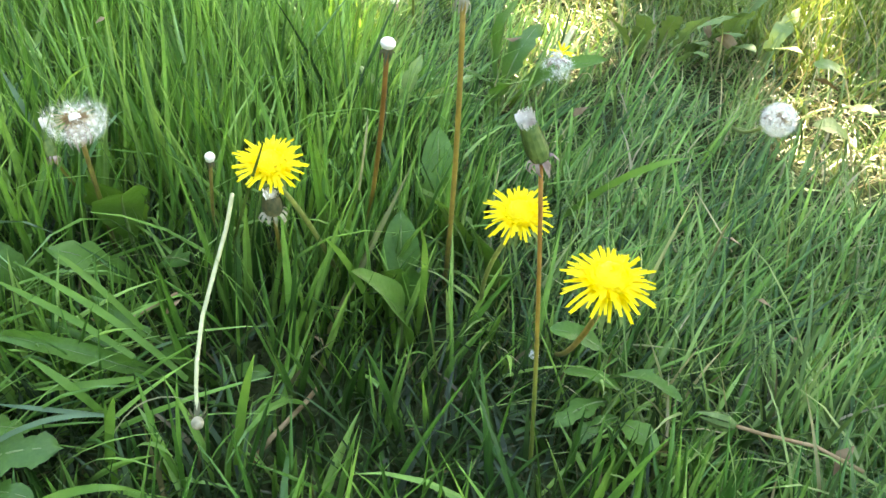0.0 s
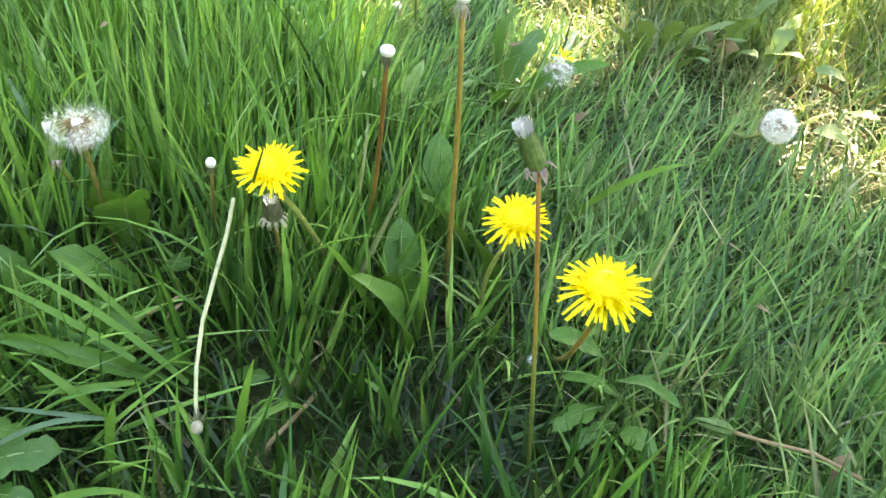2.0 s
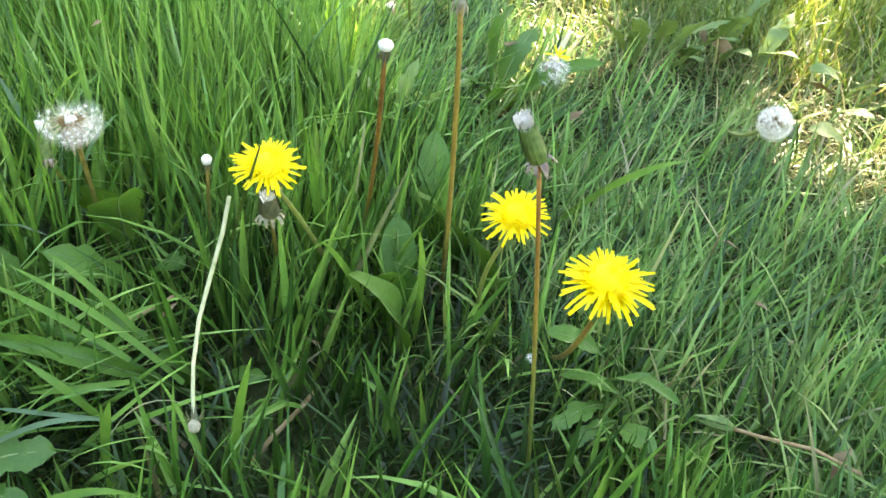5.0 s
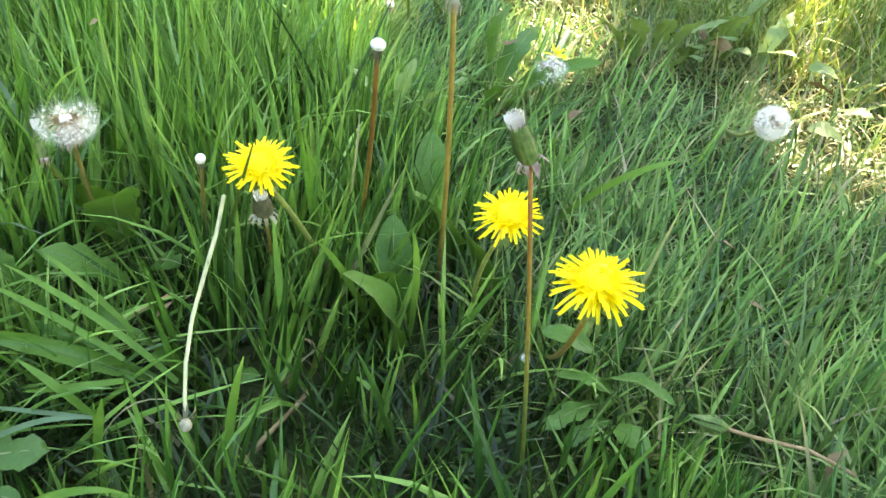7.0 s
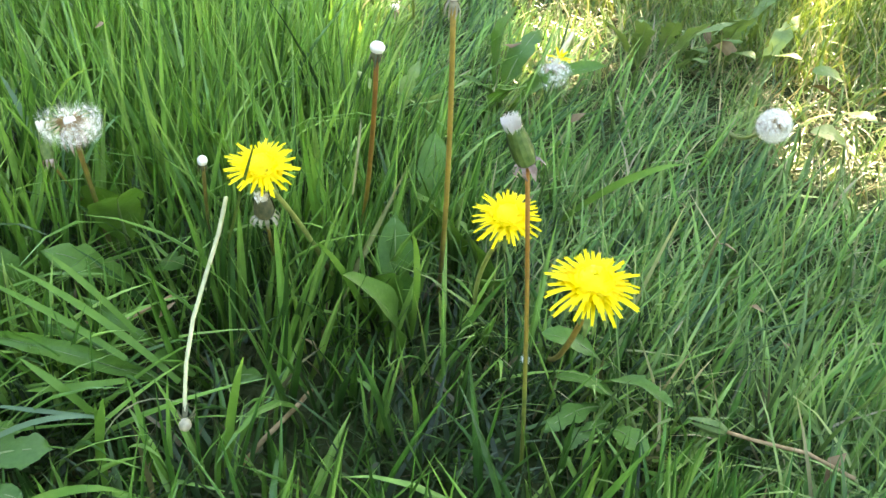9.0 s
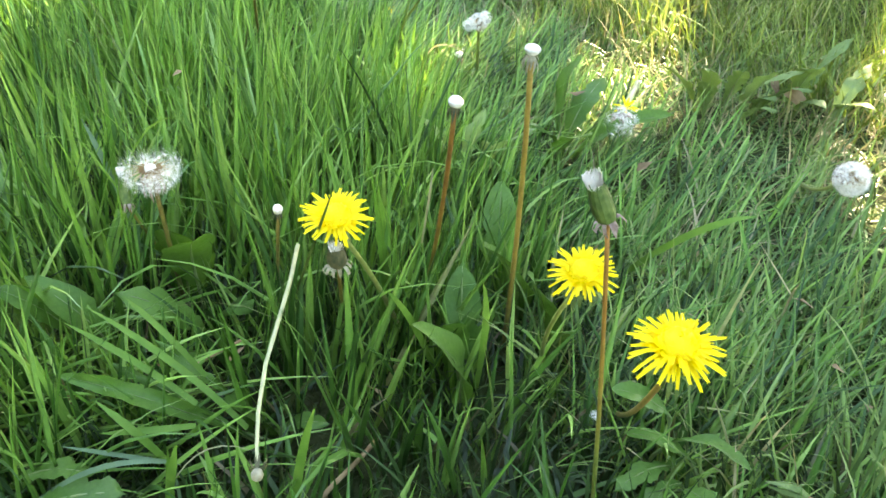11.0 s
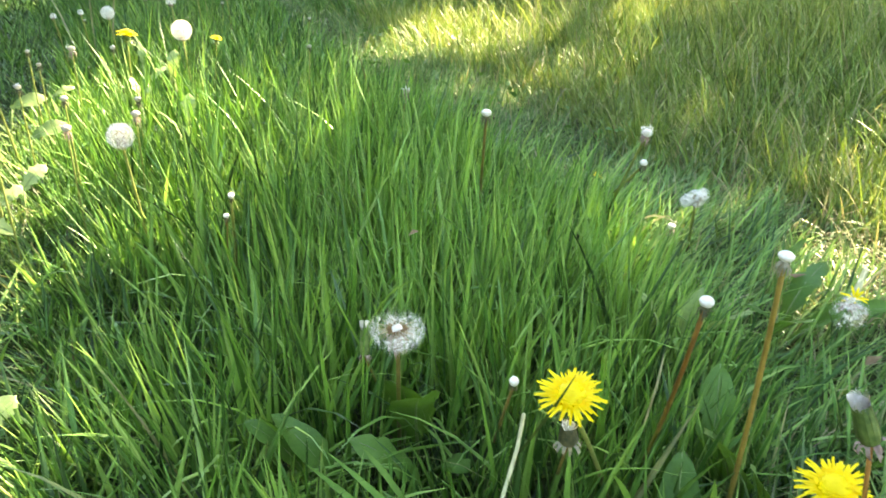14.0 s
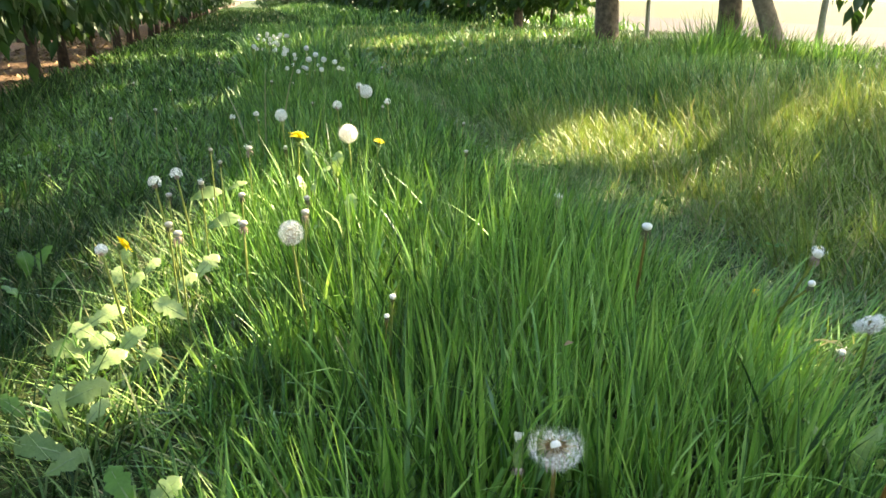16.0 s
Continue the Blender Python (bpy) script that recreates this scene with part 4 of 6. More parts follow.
def flower(base, head, axis, size, sag=(0, 0, 0), label="open yellow dandelion flower on a stalk in grass", stem=None, detail=True):
    ob = thing("dandelion_flower", base, label, "dandelion", "yellow dandelions")
    m = Matrix.Translation(Vector(head) - Vector(base)) @ upright(axis)
    k = size / 0.040
    stalk(ob, base, Vector(head) - Vector(axis).normalized() * 0.010 * k, sag, 0.0017 * k, stem or MAT_STEM_GREEN)
    cup(ob, m, k, None, detail)
    centre = part("floret_centre", lathe(bmesh.new(), [(0.006, -0.001), (0.0105, 0.0012), (0.0102, 0.0035), (0.0085, 0.0064), (0.0055, 0.0088), (0.002, 0.0098)], 18, m @ Matrix.Scale(k, 4)), MAT_YELLOW, ob)
    bm = bmesh.new()
    for ring, (count, length, el) in enumerate(((54, 0.0132, 20), (56, 0.0120, 30), (54, 0.0106, 42), (48, 0.0094, 55), (36, 0.0085, 67), (22, 0.0084, 80))):
        for j in range(count):
            a = 2 * math.pi * (j + random.random() * 0.7) / count
            e = radians(el + random.uniform(-7, 7))
            L = length * random.uniform(0.9, 1.1)
            d = Vector((math.cos(a) * math.cos(e), math.sin(a) * math.cos(e), math.sin(e)))
            s = Vector((-math.sin(a), math.cos(a), 0))
            o = Vector((0, 0, 0.0015 + 0.0003 * ring))
            pts = [m @ (k * (o + d * L * u + Vector((0, 0, -0.0016 * u * u)))) for u in (0.1, 0.5, 0.85, 1.0)]
            strip(bm, pts, [0.0006 * k, 0.0011 * k, 0.0012 * k, 0.0007 * k], [m.to_3x3() @ s] * 4, 0.2)
    tagged(part("disc", bm, MAT_YELLOW_DEEP, ob), kind="stuff")
    rings = ((33, 1.06, 4), (31, 0.95, 11), (38, 0.8, 17)) if detail else ((22, 1.0, 6),)
    for count, length, el in rings:
        for j in range(count):
            if random.random() < 0.07:
                continue
            a = 2 * math.pi * (j + random.uniform(-0.3, 0.3)) / count
            f = new("floret", random.choice(FLORETS))
            f.parent = ob
            sc = k * length * random.uniform(0.84, 1.1)
            f.matrix_basis = m @ Matrix.Rotation(a, 4, "Z") @ Matrix.Rotation(-radians(el + random.uniform(-8, 8)), 4, "Y") @ Matrix.Rotation(random.uniform(-.35, .35), 4, "X") @ Matrix.Translation((0.0008, 0, 0.0005)) @ Matrix.Diagonal((sc, sc * (1.0 if detail else 1.6), sc, 1))
    return ob


def fib(n):
    for i in range(n):
        z = 1 - 2 * (i + 0.5) / n
        a = i * 2.399963
        q = math.sqrt(1 - z * z)
        yield Vector((q * math.cos(a), q * math.sin(a), z))


def pappus(bm, tip, d, r, rays, w, root=None):
    """The parachute of one seed: a shallow cone of fine hairs round one small disc."""
    s = d.orthogonal().normalized()
    t = d.cross(s)
    ph = random.uniform(0, 6.3)
    root = root or bm.verts.new(tip)
    way = [s * math.cos(ph + 2 * math.pi * k / rays) + t * math.sin(ph + 2 * math.pi * k / rays) for k in range(rays)]
    ring = [bm.verts.new(tip + o * (rays * w * 0.32) + d * (0.1 * r)) for o in way]
    for k in range(rays):
        a, b = ring[k], ring[(k + 1) % rays]
        o = (way[k] + way[(k + 1) % rays]).normalized()
        bm.faces.new((root, a, b))
        bm.faces.new((a, bm.verts.new(tip + o * r + d * r * random.uniform(0.25, 0.5)), b))


def seed_mesh(R, hair):
    """One seed with its beak and parachute along +z, in one piece."""
    bm = bmesh.new()
    rings = []
    for z, r in ((.17, .006), (.26, .030), (.35, .011), (.52, .010)):
        rings.append([bm.verts.new((R * r * math.cos(a), R * r * math.sin(a), R * z)) for a in (0, 2.094, 4.189)])
    root = bm.verts.new((0, 0, R * .70))
    for i, (a, b) in enumerate(zip(rings, rings[1:])):
        for k in range(3):
            bm.faces.new((a[k], a[(k + 1) % 3], b[(k + 1) % 3], b[k])).material_index = 0 if i < 2 else 1
    for k in range(3):
        bm.faces.new((rings[-1][k], rings[-1][(k + 1) % 3], root)).material_index = 1
    done = len(bm.faces)
    pappus(bm, root.co.copy(), Vector((0, 0, 1)), R * .34, 18, hair, root)
    for k, f in enumerate(bm.faces):
        if k >= done:
            f.material_index = 2
    me = mesh_of("seed", bm, MAT_SEED)
    me.materials.append(MAT_BEAK)
    me.materials.append(MAT_PAPPUS)
    return me


def clock(base, head, size, sag=(0, 0, 0), axis=(0, 0, 1), low=-1.0, high=1.0, seeds=120, label="round white dandelion seed head on a stalk", stem=None, keep_share=1.0, hair=0.0001):
    ob = thing("dandelion_clock", base, label, "dandelion", "dandelion clocks")
    R = size / 2
    m = Matrix.Translation(Vector(head) - Vector(base)) @ upright(axis)
    stalk(ob, base, Vector(head) - Vector(axis).normalized() * R * 0.16, sag, 0.0017, stem or MAT_STEM_GREEN)
    part("receptacle", lathe(bmesh.new(), [(R * .06, -R * .2), (R * .14, -R * .16), (R * .17, -R * .04), (R * .14, R * .06), (R * .06, R * .09)], 14, m), MAT_BALD, ob, "small pale bald seed base")
    single = hair < 0.0002
    shapes = [seed_mesh(R, hair) for _ in range(4)] if single else []
    bp = bmesh.new()
    for d in fib(seeds):
        if not low <= d.z <= high or random.random() > keep_share:
            continue
        d = (d + Vector([random.uniform(-.07, .07) for _ in range(3)])).normalized()
        if single:
            s = new("seed", random.choice(shapes))
            s.parent = ob
            s.matrix_basis = m @ upright(d) @ Matrix.Rotation(random.uniform(0, 6.3), 4, "Z") @ Matrix.Scale(random.uniform(0.94, 1.04), 4)
        else:
            pappus(bp, m.translation + (m.to_3x3() @ d) * R * .70, m.to_3x3() @ d, R * .34, 18, hair)
    if single:
        bp.free()
    else:
        tagged(part("pappus", bp, MAT_PAPPUS, ob, "fine white seed hairs"), kind="stuff")
    bracts(ob, "bract", m, [(R * .12, -R * .2), (R * .3, -R * .3), (R * .33, -R * .6), (R * .28, -R * .8)], [0.0012, 0.0012, 0.0009, 0.0002], 11, MAT_BRACT_DRY, "dry bract bent down", 0.1, hair < 0.0002)
    return ob


def bald(base, head, size, sag=(0, 0, 0), axis=(0, 0, 1), stem=None, dry_mat=None, flat=0.45, label="bald white dandelion receptacle on a stalk", tuft=0, r=0.0016, long=1.0, near=True, cap=None):
    """A seed head that has lost its seeds: a pale button with withered bracts."""
    ob = thing("bald_dandelion", base, label, "dandelion", "bald dandelion heads")
    R = size / 2
    m = Matrix.Translation(Vector(head) - Vector(base)) @ upright(axis)
    stalk(ob, base, Vector(head) - Vector(axis).normalized() * R * 0.9, sag, r, stem or MAT_STEM_RED)
    bm = lathe(bmesh.new(), [(R * .35, -R * .75), (R * .8, -R * flat), (R, -R * .05), (R * .96, R * .25 * flat * 2), (R * .7, R * .55 * flat * 2), (R * .3, R * .7 * flat * 2)], 16, m)
    part("receptacle", bm, cap or MAT_BALD, ob, "pale bald button")
    bracts(ob, "bract", m, [(.4 * R, -.7 * R), (.85 * R, -1.1 * R * long), (.95 * R, -1.8 * R * long), (.8 * R, -2.5 * R * long)], [R * .16, R * .18, R * .13, R * .03], 12, dry_mat or MAT_BRACT_DARK, "withered bract hanging down", 0.2, near, 0.3)
    if tuft:
        bp = bmesh.new()
        for k in range(tuft):
            d = m.to_3x3() @ Vector((random.uniform(-1, 1), random.uniform(-1, 1), random.uniform(0.1, 1))).normalized()
            tip = m.translation + d * R * random.uniform(1.0, 1.7)
            pappus(bp, tip, d, R * 0.8, 12, 0.00013)
        tagged(part("pappus", bp, MAT_PAPPUS, ob, "few white seed parachutes"), kind="stuff")
    return ob


def closed_bud(base, neck, tip, sag, r, stem, body_mat, label, tuft=1.0, reflex=MAT_BRACT_DRY):
    """A closed head going to seed: upright bracts round a white tuft."""
    ob = thing("closed_dandelion", base, label, "dandelion", "closed dandelion heads")
    b, nk, tp = Vector(base), Vector(neck), Vector(tip)
    ax = (tp - nk).normalized()
    L = (tp - nk).length
    m = Matrix.Translation(nk - b) @ upright(ax)
    stalk(ob, base, nk, sag, 0.0012, stem)
    body = part("cup", lathe(bmesh.new(), [(r * .4, -0.001), (r * .9, L * .04), (r * 1.05, L * .2), (r * 1.0, L * .45), (r * .86, L * .7), (r * .78, L * .82)], 13, m, 0.03), body_mat, ob)
    bracts(ob, "bract", m, [(r * .92, L * .05), (r * 1.1, L * .22), (r * 1.04, L * .48), (r * .9, L * .72), (r * .84, L * .88)], [r * .22, r * .25, r * .22, r * .13, r * .03], 13, body_mat, "", 0.05, True, 0.07, -0.25)
    bp = bmesh.new()
    for k in range(int(420 * tuft)):
        a, q = random.uniform(0, 6.3), r * .74 * math.sqrt(random.random())
        p0 = m @ Vector((q * .8 * math.cos(a), q * .8 * math.sin(a), L * .68))
        p1 = m @ Vector((q * 1.35 * math.cos(a), q * 1.35 * math.sin(a), L * random.uniform(.92, 1.06)))
        s = (p1 - p0).orthogonal().normalized() * 0.0006
        bp.faces.new((bp.verts.new(p0 - s), bp.verts.new(p0 + s), bp.verts.new(p1 + s), bp.verts.new(p1 - s)))
    part("hair_cap", lathe(bmesh.new(), [(r * .7, L * .74), (r * .74, L * .84), (r * .70, L * .90), (r * .48, L * .96), (r * .1, L * .98)], 11, m, 0.16), MAT_TUFT if tuft > 0.5 else MAT_BALD_DULL, ob, "white matted cap of seed hairs")
    tagged(part("tuft", bp, MAT_TUFT, ob, "white tuft of closed seed hairs"), kind="stuff")
    bracts(ob, "outer_bract", m, [(.5 * r, .15 * r), (1.05 * r, .2 * r), (1.4 * r, -.5 * r), (1.1 * r, -1.25 * r)], [r * .18, r * .23, r * .2, r * .05], 11, reflex, "curled dry outer bract", 0.25, True, 0.25)
    return ob


# the three open flowers
flower((0.335, 0.402, gz(.335, .402)), (0.246, 0.341, 0.176), (-0.2, -0.32, 1.0), 0.0395, (0.0, 0.0, 0.01), "open yellow dandelion with a blade across it", MAT_STEM_GREEN)
flower((0.400, 0.318, gz(.4, .318)), (0.3155, 0.2137, 0.185), (-0.28, -0.2, 1.0), 0.0338, (-0.01, 0.0, 0.01), "open yellow dandelion behind a bud's stalk", MAT_STEM_GREEN)
flower((0.420, 0.262, gz(.42, .262)), (0.285, 0.132, 0.208), (-0.14, -0.08, 1.0), 0.0368, (0.0, 0.0, -0.015), "largest open yellow dandelion on a brownish stalk", MAT_STEM_TAN)

# seed heads and buds close by
clock((0.207, 0.535, 0.0), (0.179, 0.454, 0.179), 0.045, (0, 0, 0), (-0.02, 0.04, 1), -0.6, 0.16, 205, "half-blown dandelion clock with bald top", MAT_STEM_BROWN, 0.72, 0.00009)
closed_bud((0.225, 0.640, 0.0), (0.174, 0.516, 0.124), (0.178, 0.527, 0.147), (0.01, 0.0, -0.03), 0.0038, MAT_STEM_BUD, MAT_BRACT, "withered dandelion head on a bent reddish stalk", 0.35)
bald((0.270, 0.500, 0.0), (0.224, 0.370, 0.176), 0.0060, (0, 0, 0.0), (0, -.1, 1), MAT_STEM_BROWN, MAT_BRACT_DARK, 0.7, "small bald white dandelion head on a thin stalk", 0, 0.0012)
closed_bud((0.305, 0.450, 0.0), (0.240, 0.330, 0.154), (0.238, 0.328, 0.170), (0.0, 0.0, 0.0), 0.0052, MAT_STEM_RED, MAT_BRACT_DARK, "withered dark dandelion head with a pale tuft", 0.12, MAT_BRACT_PALE)
bald((0.357, 0.4241, 0.0), (0.287, 0.286, 0.258), 0.0078, (0.004, 0.0, -0.004), (0.05, -.15, 1), MAT_STEM_RED, MAT_BRACT_DARK, 0.5, "bald white dandelion head on a tall reddish stalk", 0, 0.0015)
bald((0.3865, 0.3495, 0.0), (0.332, 0.283, 0.277), 0.0086, (0.003, 0, 0), (0.05, -.1, 1), MAT_STEM_TAN, MAT_BRACT_PALE, 0.4, "bald dandelion head with pale hanging bracts", 0, 0.0017, 1.25)
closed_bud((0.320, 0.184, gz(.32, .184)), (0.301, 0.191, 0.233), (0.2925, 0.1957, 0.2555), (0.002, 0, 0.0), 0.0046, MAT_STEM_BUD, MAT_BRACT, "closed dandelion bud with white tuft on red stalk")
clock((0.77, 0.365, gz(0.77, 0.365)), (0.614, 0.239, 0.140), 0.031, (0, 0, -0.012), (0.2, -0.7, 0.1), -1, 1, 190, "dense grey-white dandelion clock lying in short grass", MAT_STEM_GREEN, 0.85, 0.00012)
puff = clock((0.655, 0.735, gz(.655, .735)), (0.602, 0.669, 0.141), 0.024, (0, 0, 0), (0, 0, 1), -0.6, 1, 90, "small fluffy two-lobed white dandelion clock", MAT_STEM_GREEN, 0.75, 0.00016)
bp = bmesh.new()
for k in range(190):
    v = Vector((random.gauss(0, 1), random.gauss(0, 1), random.gauss(0, 1))).normalized()
    lobe = random.choice((Vector((-0.0095, 0.004, -0.003)), Vector((0.006, -0.003, 0.004)), Vector((0.003, 0.002, -0.004))))
    pappus(bp, Vector((0.602, 0.669, 0.141)) - puff.location + lobe + v * random.uniform(0.0015, 0.0065), v, 0.0045, 12, 0.00018)
tagged(part("pappus", bp, MAT_PAPPUS, puff, "loose white seed hairs"), kind="stuff")
bald((0.66, 0.80, 0.02), (0.623, 0.73, 0.082), 0.0095, (0, 0, 0), (0, -.1, 1), MAT_STEM_TAN, MAT_BRACT_DRY, 0.5, "bald dandelion head with tufts in short grass", 5)
bald((0.66, 0.95, 0.02), (0.583, 0.743, 0.162), 0.0085, (0, 0, 0), (0, -.1, 1), MAT_STEM_GREEN, MAT_BRACT_DARK, 0.6, "bald white dandelion head on a leaning stalk")
bald((0.64, 0.90, 0.02), (0.530, 0.672, 0.221), 0.0095, (0, 0, 0), (0.1, -.3, .8), MAT_STEM_GREEN, MAT_BRACT_DRY, 0.6, "blown dandelion head with some white seeds remaining", 18)
bald((0.47, 0.95, 0.0), (0.373, 0.727, 0.244), 0.0105, (0, 0, 0), (0, -.1, 1), MAT_STEM_BROWN, MAT_BRACT_DARK, 0.45, "bald flat white dandelion head above tall grass")
bald((0.118, 0.88, 0.0), (0.106, 0.705, 0.180), 0.0055, (0, 0, 0), (0, -.1, 1), MAT_STEM_BROWN, MAT_BRACT_DARK, 0.5, "small bald dandelion head above tall grass")
bald((0.135, 0.90, 0.0), (0.113, 0.712, 0.196), 0.006, (0, 0, 0), (0, -.5, 1), MAT_STEM_GREEN, MAT_BRACT_DARK, 0.5, "dark withered dandelion head above tall grass", 2)

# the pale cut stalk that hangs head down
ob = thing("cut_stalk", (0.2, 0.33, 0.11), "pale straw-coloured dandelion stalk hanging with bald head", "stalk")
pts = [Vector(p) - Vector((0.2, 0.33, 0.11)) for p in ((0.2446, 0.3924, 0.132), (0.2261, 0.366, 0.128), (0.2046, 0.3402, 0.1219), (0.184, 0.3146, 0.1169), (0.1668, 0.287, 0.1139), (0.157, 0.268, 0.112), (0.1504, 0.2527, 0.112))]
part("stalk", tube(bmesh.new(), pts, [0.0014, 0.00135, 0.0013, 0.0012, 0.0011, 0.001, 0.0009], 9), MAT_STRAW, ob)
m = Matrix.Translation(pts[-1]) @ upright((-0.45, -0.85, 0.1))
part("receptacle", lathe(bmesh.new(), [(0.001, -0.001), (0.0024, 0.0005), (0.0031, 0.0025), (0.0027, 0.0045), (0.001, 0.0054)], 14, m), MAT_BRACT_PALE, ob, "pale bald button")
bracts(ob, "bract", m, [(.001, 0), (.003, -.0015), (.0045, -.0045), (.004, -.008)], [.0006, .0007, .0005, .0001], 10, MAT_BRACT_DARK, "withered grey bract")


# heads in and beyond the sunny edge of the strip
def stand(hx, hy, hz, dx=0.02, dy=0.05):
    return (hx + dx, hy + dy, gz(hx + dx, hy + dy)), (hx, hy, hz)


clock(*stand(0.16, 1.487, 0.228, 0.02, 0.04), 0.041, label="bright white sunlit dandelion clock", seeds=130, hair=0.00019)
clock(*stand(0.031, 0.947, 0.198), 0.036, label="white dandelion clock among tall grass", seeds=110, hair=0.00013)
clock(*stand(0.056, 1.946, 0.205), 0.034, label="bluish white dandelion clock in shade", seeds=80, hair=0.00022)
clock(*stand(0.34, 2.6, 0.185), 0.05, label="large white dandelion clock in shade", seeds=90, hair=0.00025)
flower(*stand(0.074, 1.538, 0.218, -0.005, 0.04), (0.1, -0.1, 1), 0.038, (0, 0, 0), "sunlit yellow dandelion on a pale stalk", None, False)
flower(*stand(0.228, 1.567, 0.198, -0.02, 0.04), (0.2, -0.2, 1), 0.022, (0, 0, 0), "small half-open yellow dandelion", None, False)
flower(*stand(-0.168, 1.02, 0.175, 0.0, 0.03), (0.75, 0.1, .55), 0.026, (0, 0, 0), "half-closed yellow dandelion at the strip's edge", None, False)
flower((0.70, 1.0, gz(.7, 1.0)), (0.69, 0.99, 0.055), (0, -0.4, 1), 0.018, (0, 0, 0), "small yellow dandelion low in short grass", None, False)
for hx, hy, hz, s, lab in (
    (0.205, 2.14, 0.2, 0.03, "white dandelion clock in the shaded grass"), (0.32, 2.6, 0.2, 0.026, "white dandelion clock in the shaded grass"),
    (0.37, 2.36, 0.18, 0.024, "white dandelion clock in the shaded grass"), (0.30, 2.45, 0.22, 0.02, "white dandelion clock in the shaded grass"),
    (-0.154, 1.266, 0.2, 0.024, "grey-white dandelion clock at the strip's edge"), (-0.13, 1.35, 0.195, 0.024, "bluish dandelion clock at the strip's edge"),
    (-0.18, 0.95, 0.19, 0.017, "small fluffy dandelion clock at the strip's edge"), (-0.06, 2.2, 0.17, 0.018, "pale dandelion clock in dark grass"), (0.0, 2.25, 0.17, 0.018, "pale dandelion clock in dark grass"),
):
    clock(*stand(hx, hy, hz), s, label=lab, seeds=60, hair=0.0002, low=-0.5, keep_share=0.75)
for hx, hy, hz, s, t in (
    (-0.126, 1.176, 0.2, 0.009, 0), (-0.09, 1.30, 0.19, 0.010, 3), (-0.027, 1.154, 0.2, 0.010, 0), (-0.024, 0.997, 0.2, 0.011, 1), (0.061, 1.116, 0.2, 0.009, 0),
    (0.053, 1.037, 0.2, 0.011, 0), (-0.017, 1.541, 0.2, 0.013, 4), (-0.064, 1.41, 0.2, 0.008, 0), (-0.085, 1.538, 0.2, 0.008, 0), (-0.112, 1.012, 0.2, 0.010, 0),
    (-0.098, 0.967, 0.2, 0.011, 2), (0.363, 1.418, 0.2, 0.008, 0), (0.048, 1.526, 0.2, 0.009, 2), (0.46, 1.2, 0.16, 0.012, 5),
):
    bald(*stand(hx, hy, hz, 0.0, 0.05), s, r=0.0012, stem=MAT_STEM_GREEN, dry_mat=MAT_BRACT_DARK if s < 0.0105 else MAT_BRACT_DRY, tuft=t, near=False, cap=MAT_BALD_DULL, label="bald dandelion head at the sunny strip" if t == 0 else "ragged dandelion head with few seeds remaining")

# the drift of clocks far along the strip
far_clock = clock((0, 0, 0), (0, 0, 0.22), 0.031, seeds=55, hair=0.0006, label="white dandelion clock far along the strip")
far_clock.matrix_basis = Matrix.Translation((0.25, 6.1, gz(.25, 6.1)))
r2 = random.Random(11)
for k in range(46):
    fy = 3.7 + 3.2 * r2.random()
    fx = r2.gauss(0.24 - 0.03 * (fy - 3.7), 0.08)
    copy_thing(far_clock, Matrix.Translation((fx, fy, gz(fx, fy) - 0.01)) @ Matrix.Rotation(r2.uniform(0, 6), 4, "Z") @ Matrix.Rotation(r2.uniform(-.2, .2), 4, "X") @ Matrix.Scale(r2.uniform(0.66, 1.04), 4))
far_bald = bald((0, 0, 0), (0.01, -0.02, 0.15), 0.011, stem=MAT_STEM_GREEN, near=False, cap=MAT_BALD_DULL, label="bald dandelion head in the shaded track")
far_bald.matrix_basis = Matrix.Translation((-0.3, 2.6, gz(-.3, 2.6)))
for k in range(34):
    fx, fy = r2.uniform(-0.55, 0.6), r2.uniform(1.9, 5.5)
    copy_thing(far_bald, Matrix.Translation((fx, fy, gz(fx, fy))) @ Matrix.Rotation(r2.uniform(0, 6), 4, "Z") @ Matrix.Scale(r2.uniform(0.5, 1.1), 4))

# ---------------------------------------------------------------- broad leaves


def leaf_bm(length, width, lobes, curl, seed, droop=0.5):
    """A dandelion leaf along +x: lobed outline, sunken midrib, arched."""
    r = random.Random(seed)
    bm = bmesh.new()
    N = 18
    rows_ = []
    for i in range(N + 1):
        u = i / N
        env = (0.16 + 0.84 * math.sin(math.pi * min(1, u ** 1.35)) ** 0.8) if u < 0.98 else 0.05
        if lobes:
            ph = (u * lobes) % 1.0
            env *= 0.55 + 0.45 * ph if u < 0.8 else 1.0
        env *= 1 + r.uniform(-.1, .1)
        hw = 0.5 * width * env
        if u < 0.14:
            hw = min(hw, 0.12 * width + u * 0.3 * width)
        x_ = length * u
        z_ = length * (0.55 * u - droop * u * u)
        row = []
        for j in (-1, -0.55, 0, 0.55, 1):
            zz = z_ + curl * width * abs(j) ** 1.5 * env + r.uniform(-.02, .02) * width + 0.05 * width * abs(j) * math.sin(u * 13 + seed + (2 if j > 0 else 0))
            row.append(bm.verts.new((x_ - (0.05 * length * abs(j) if lobes else 0), hw * j, zz)))
        rows_.append(row)
    for a, b in zip(rows_, rows_[1:]):
        for k in range(4):
            bm.faces.new((a[k], a[k + 1], b[k + 1], b[k]))
    bm.normal_update()
    return bm


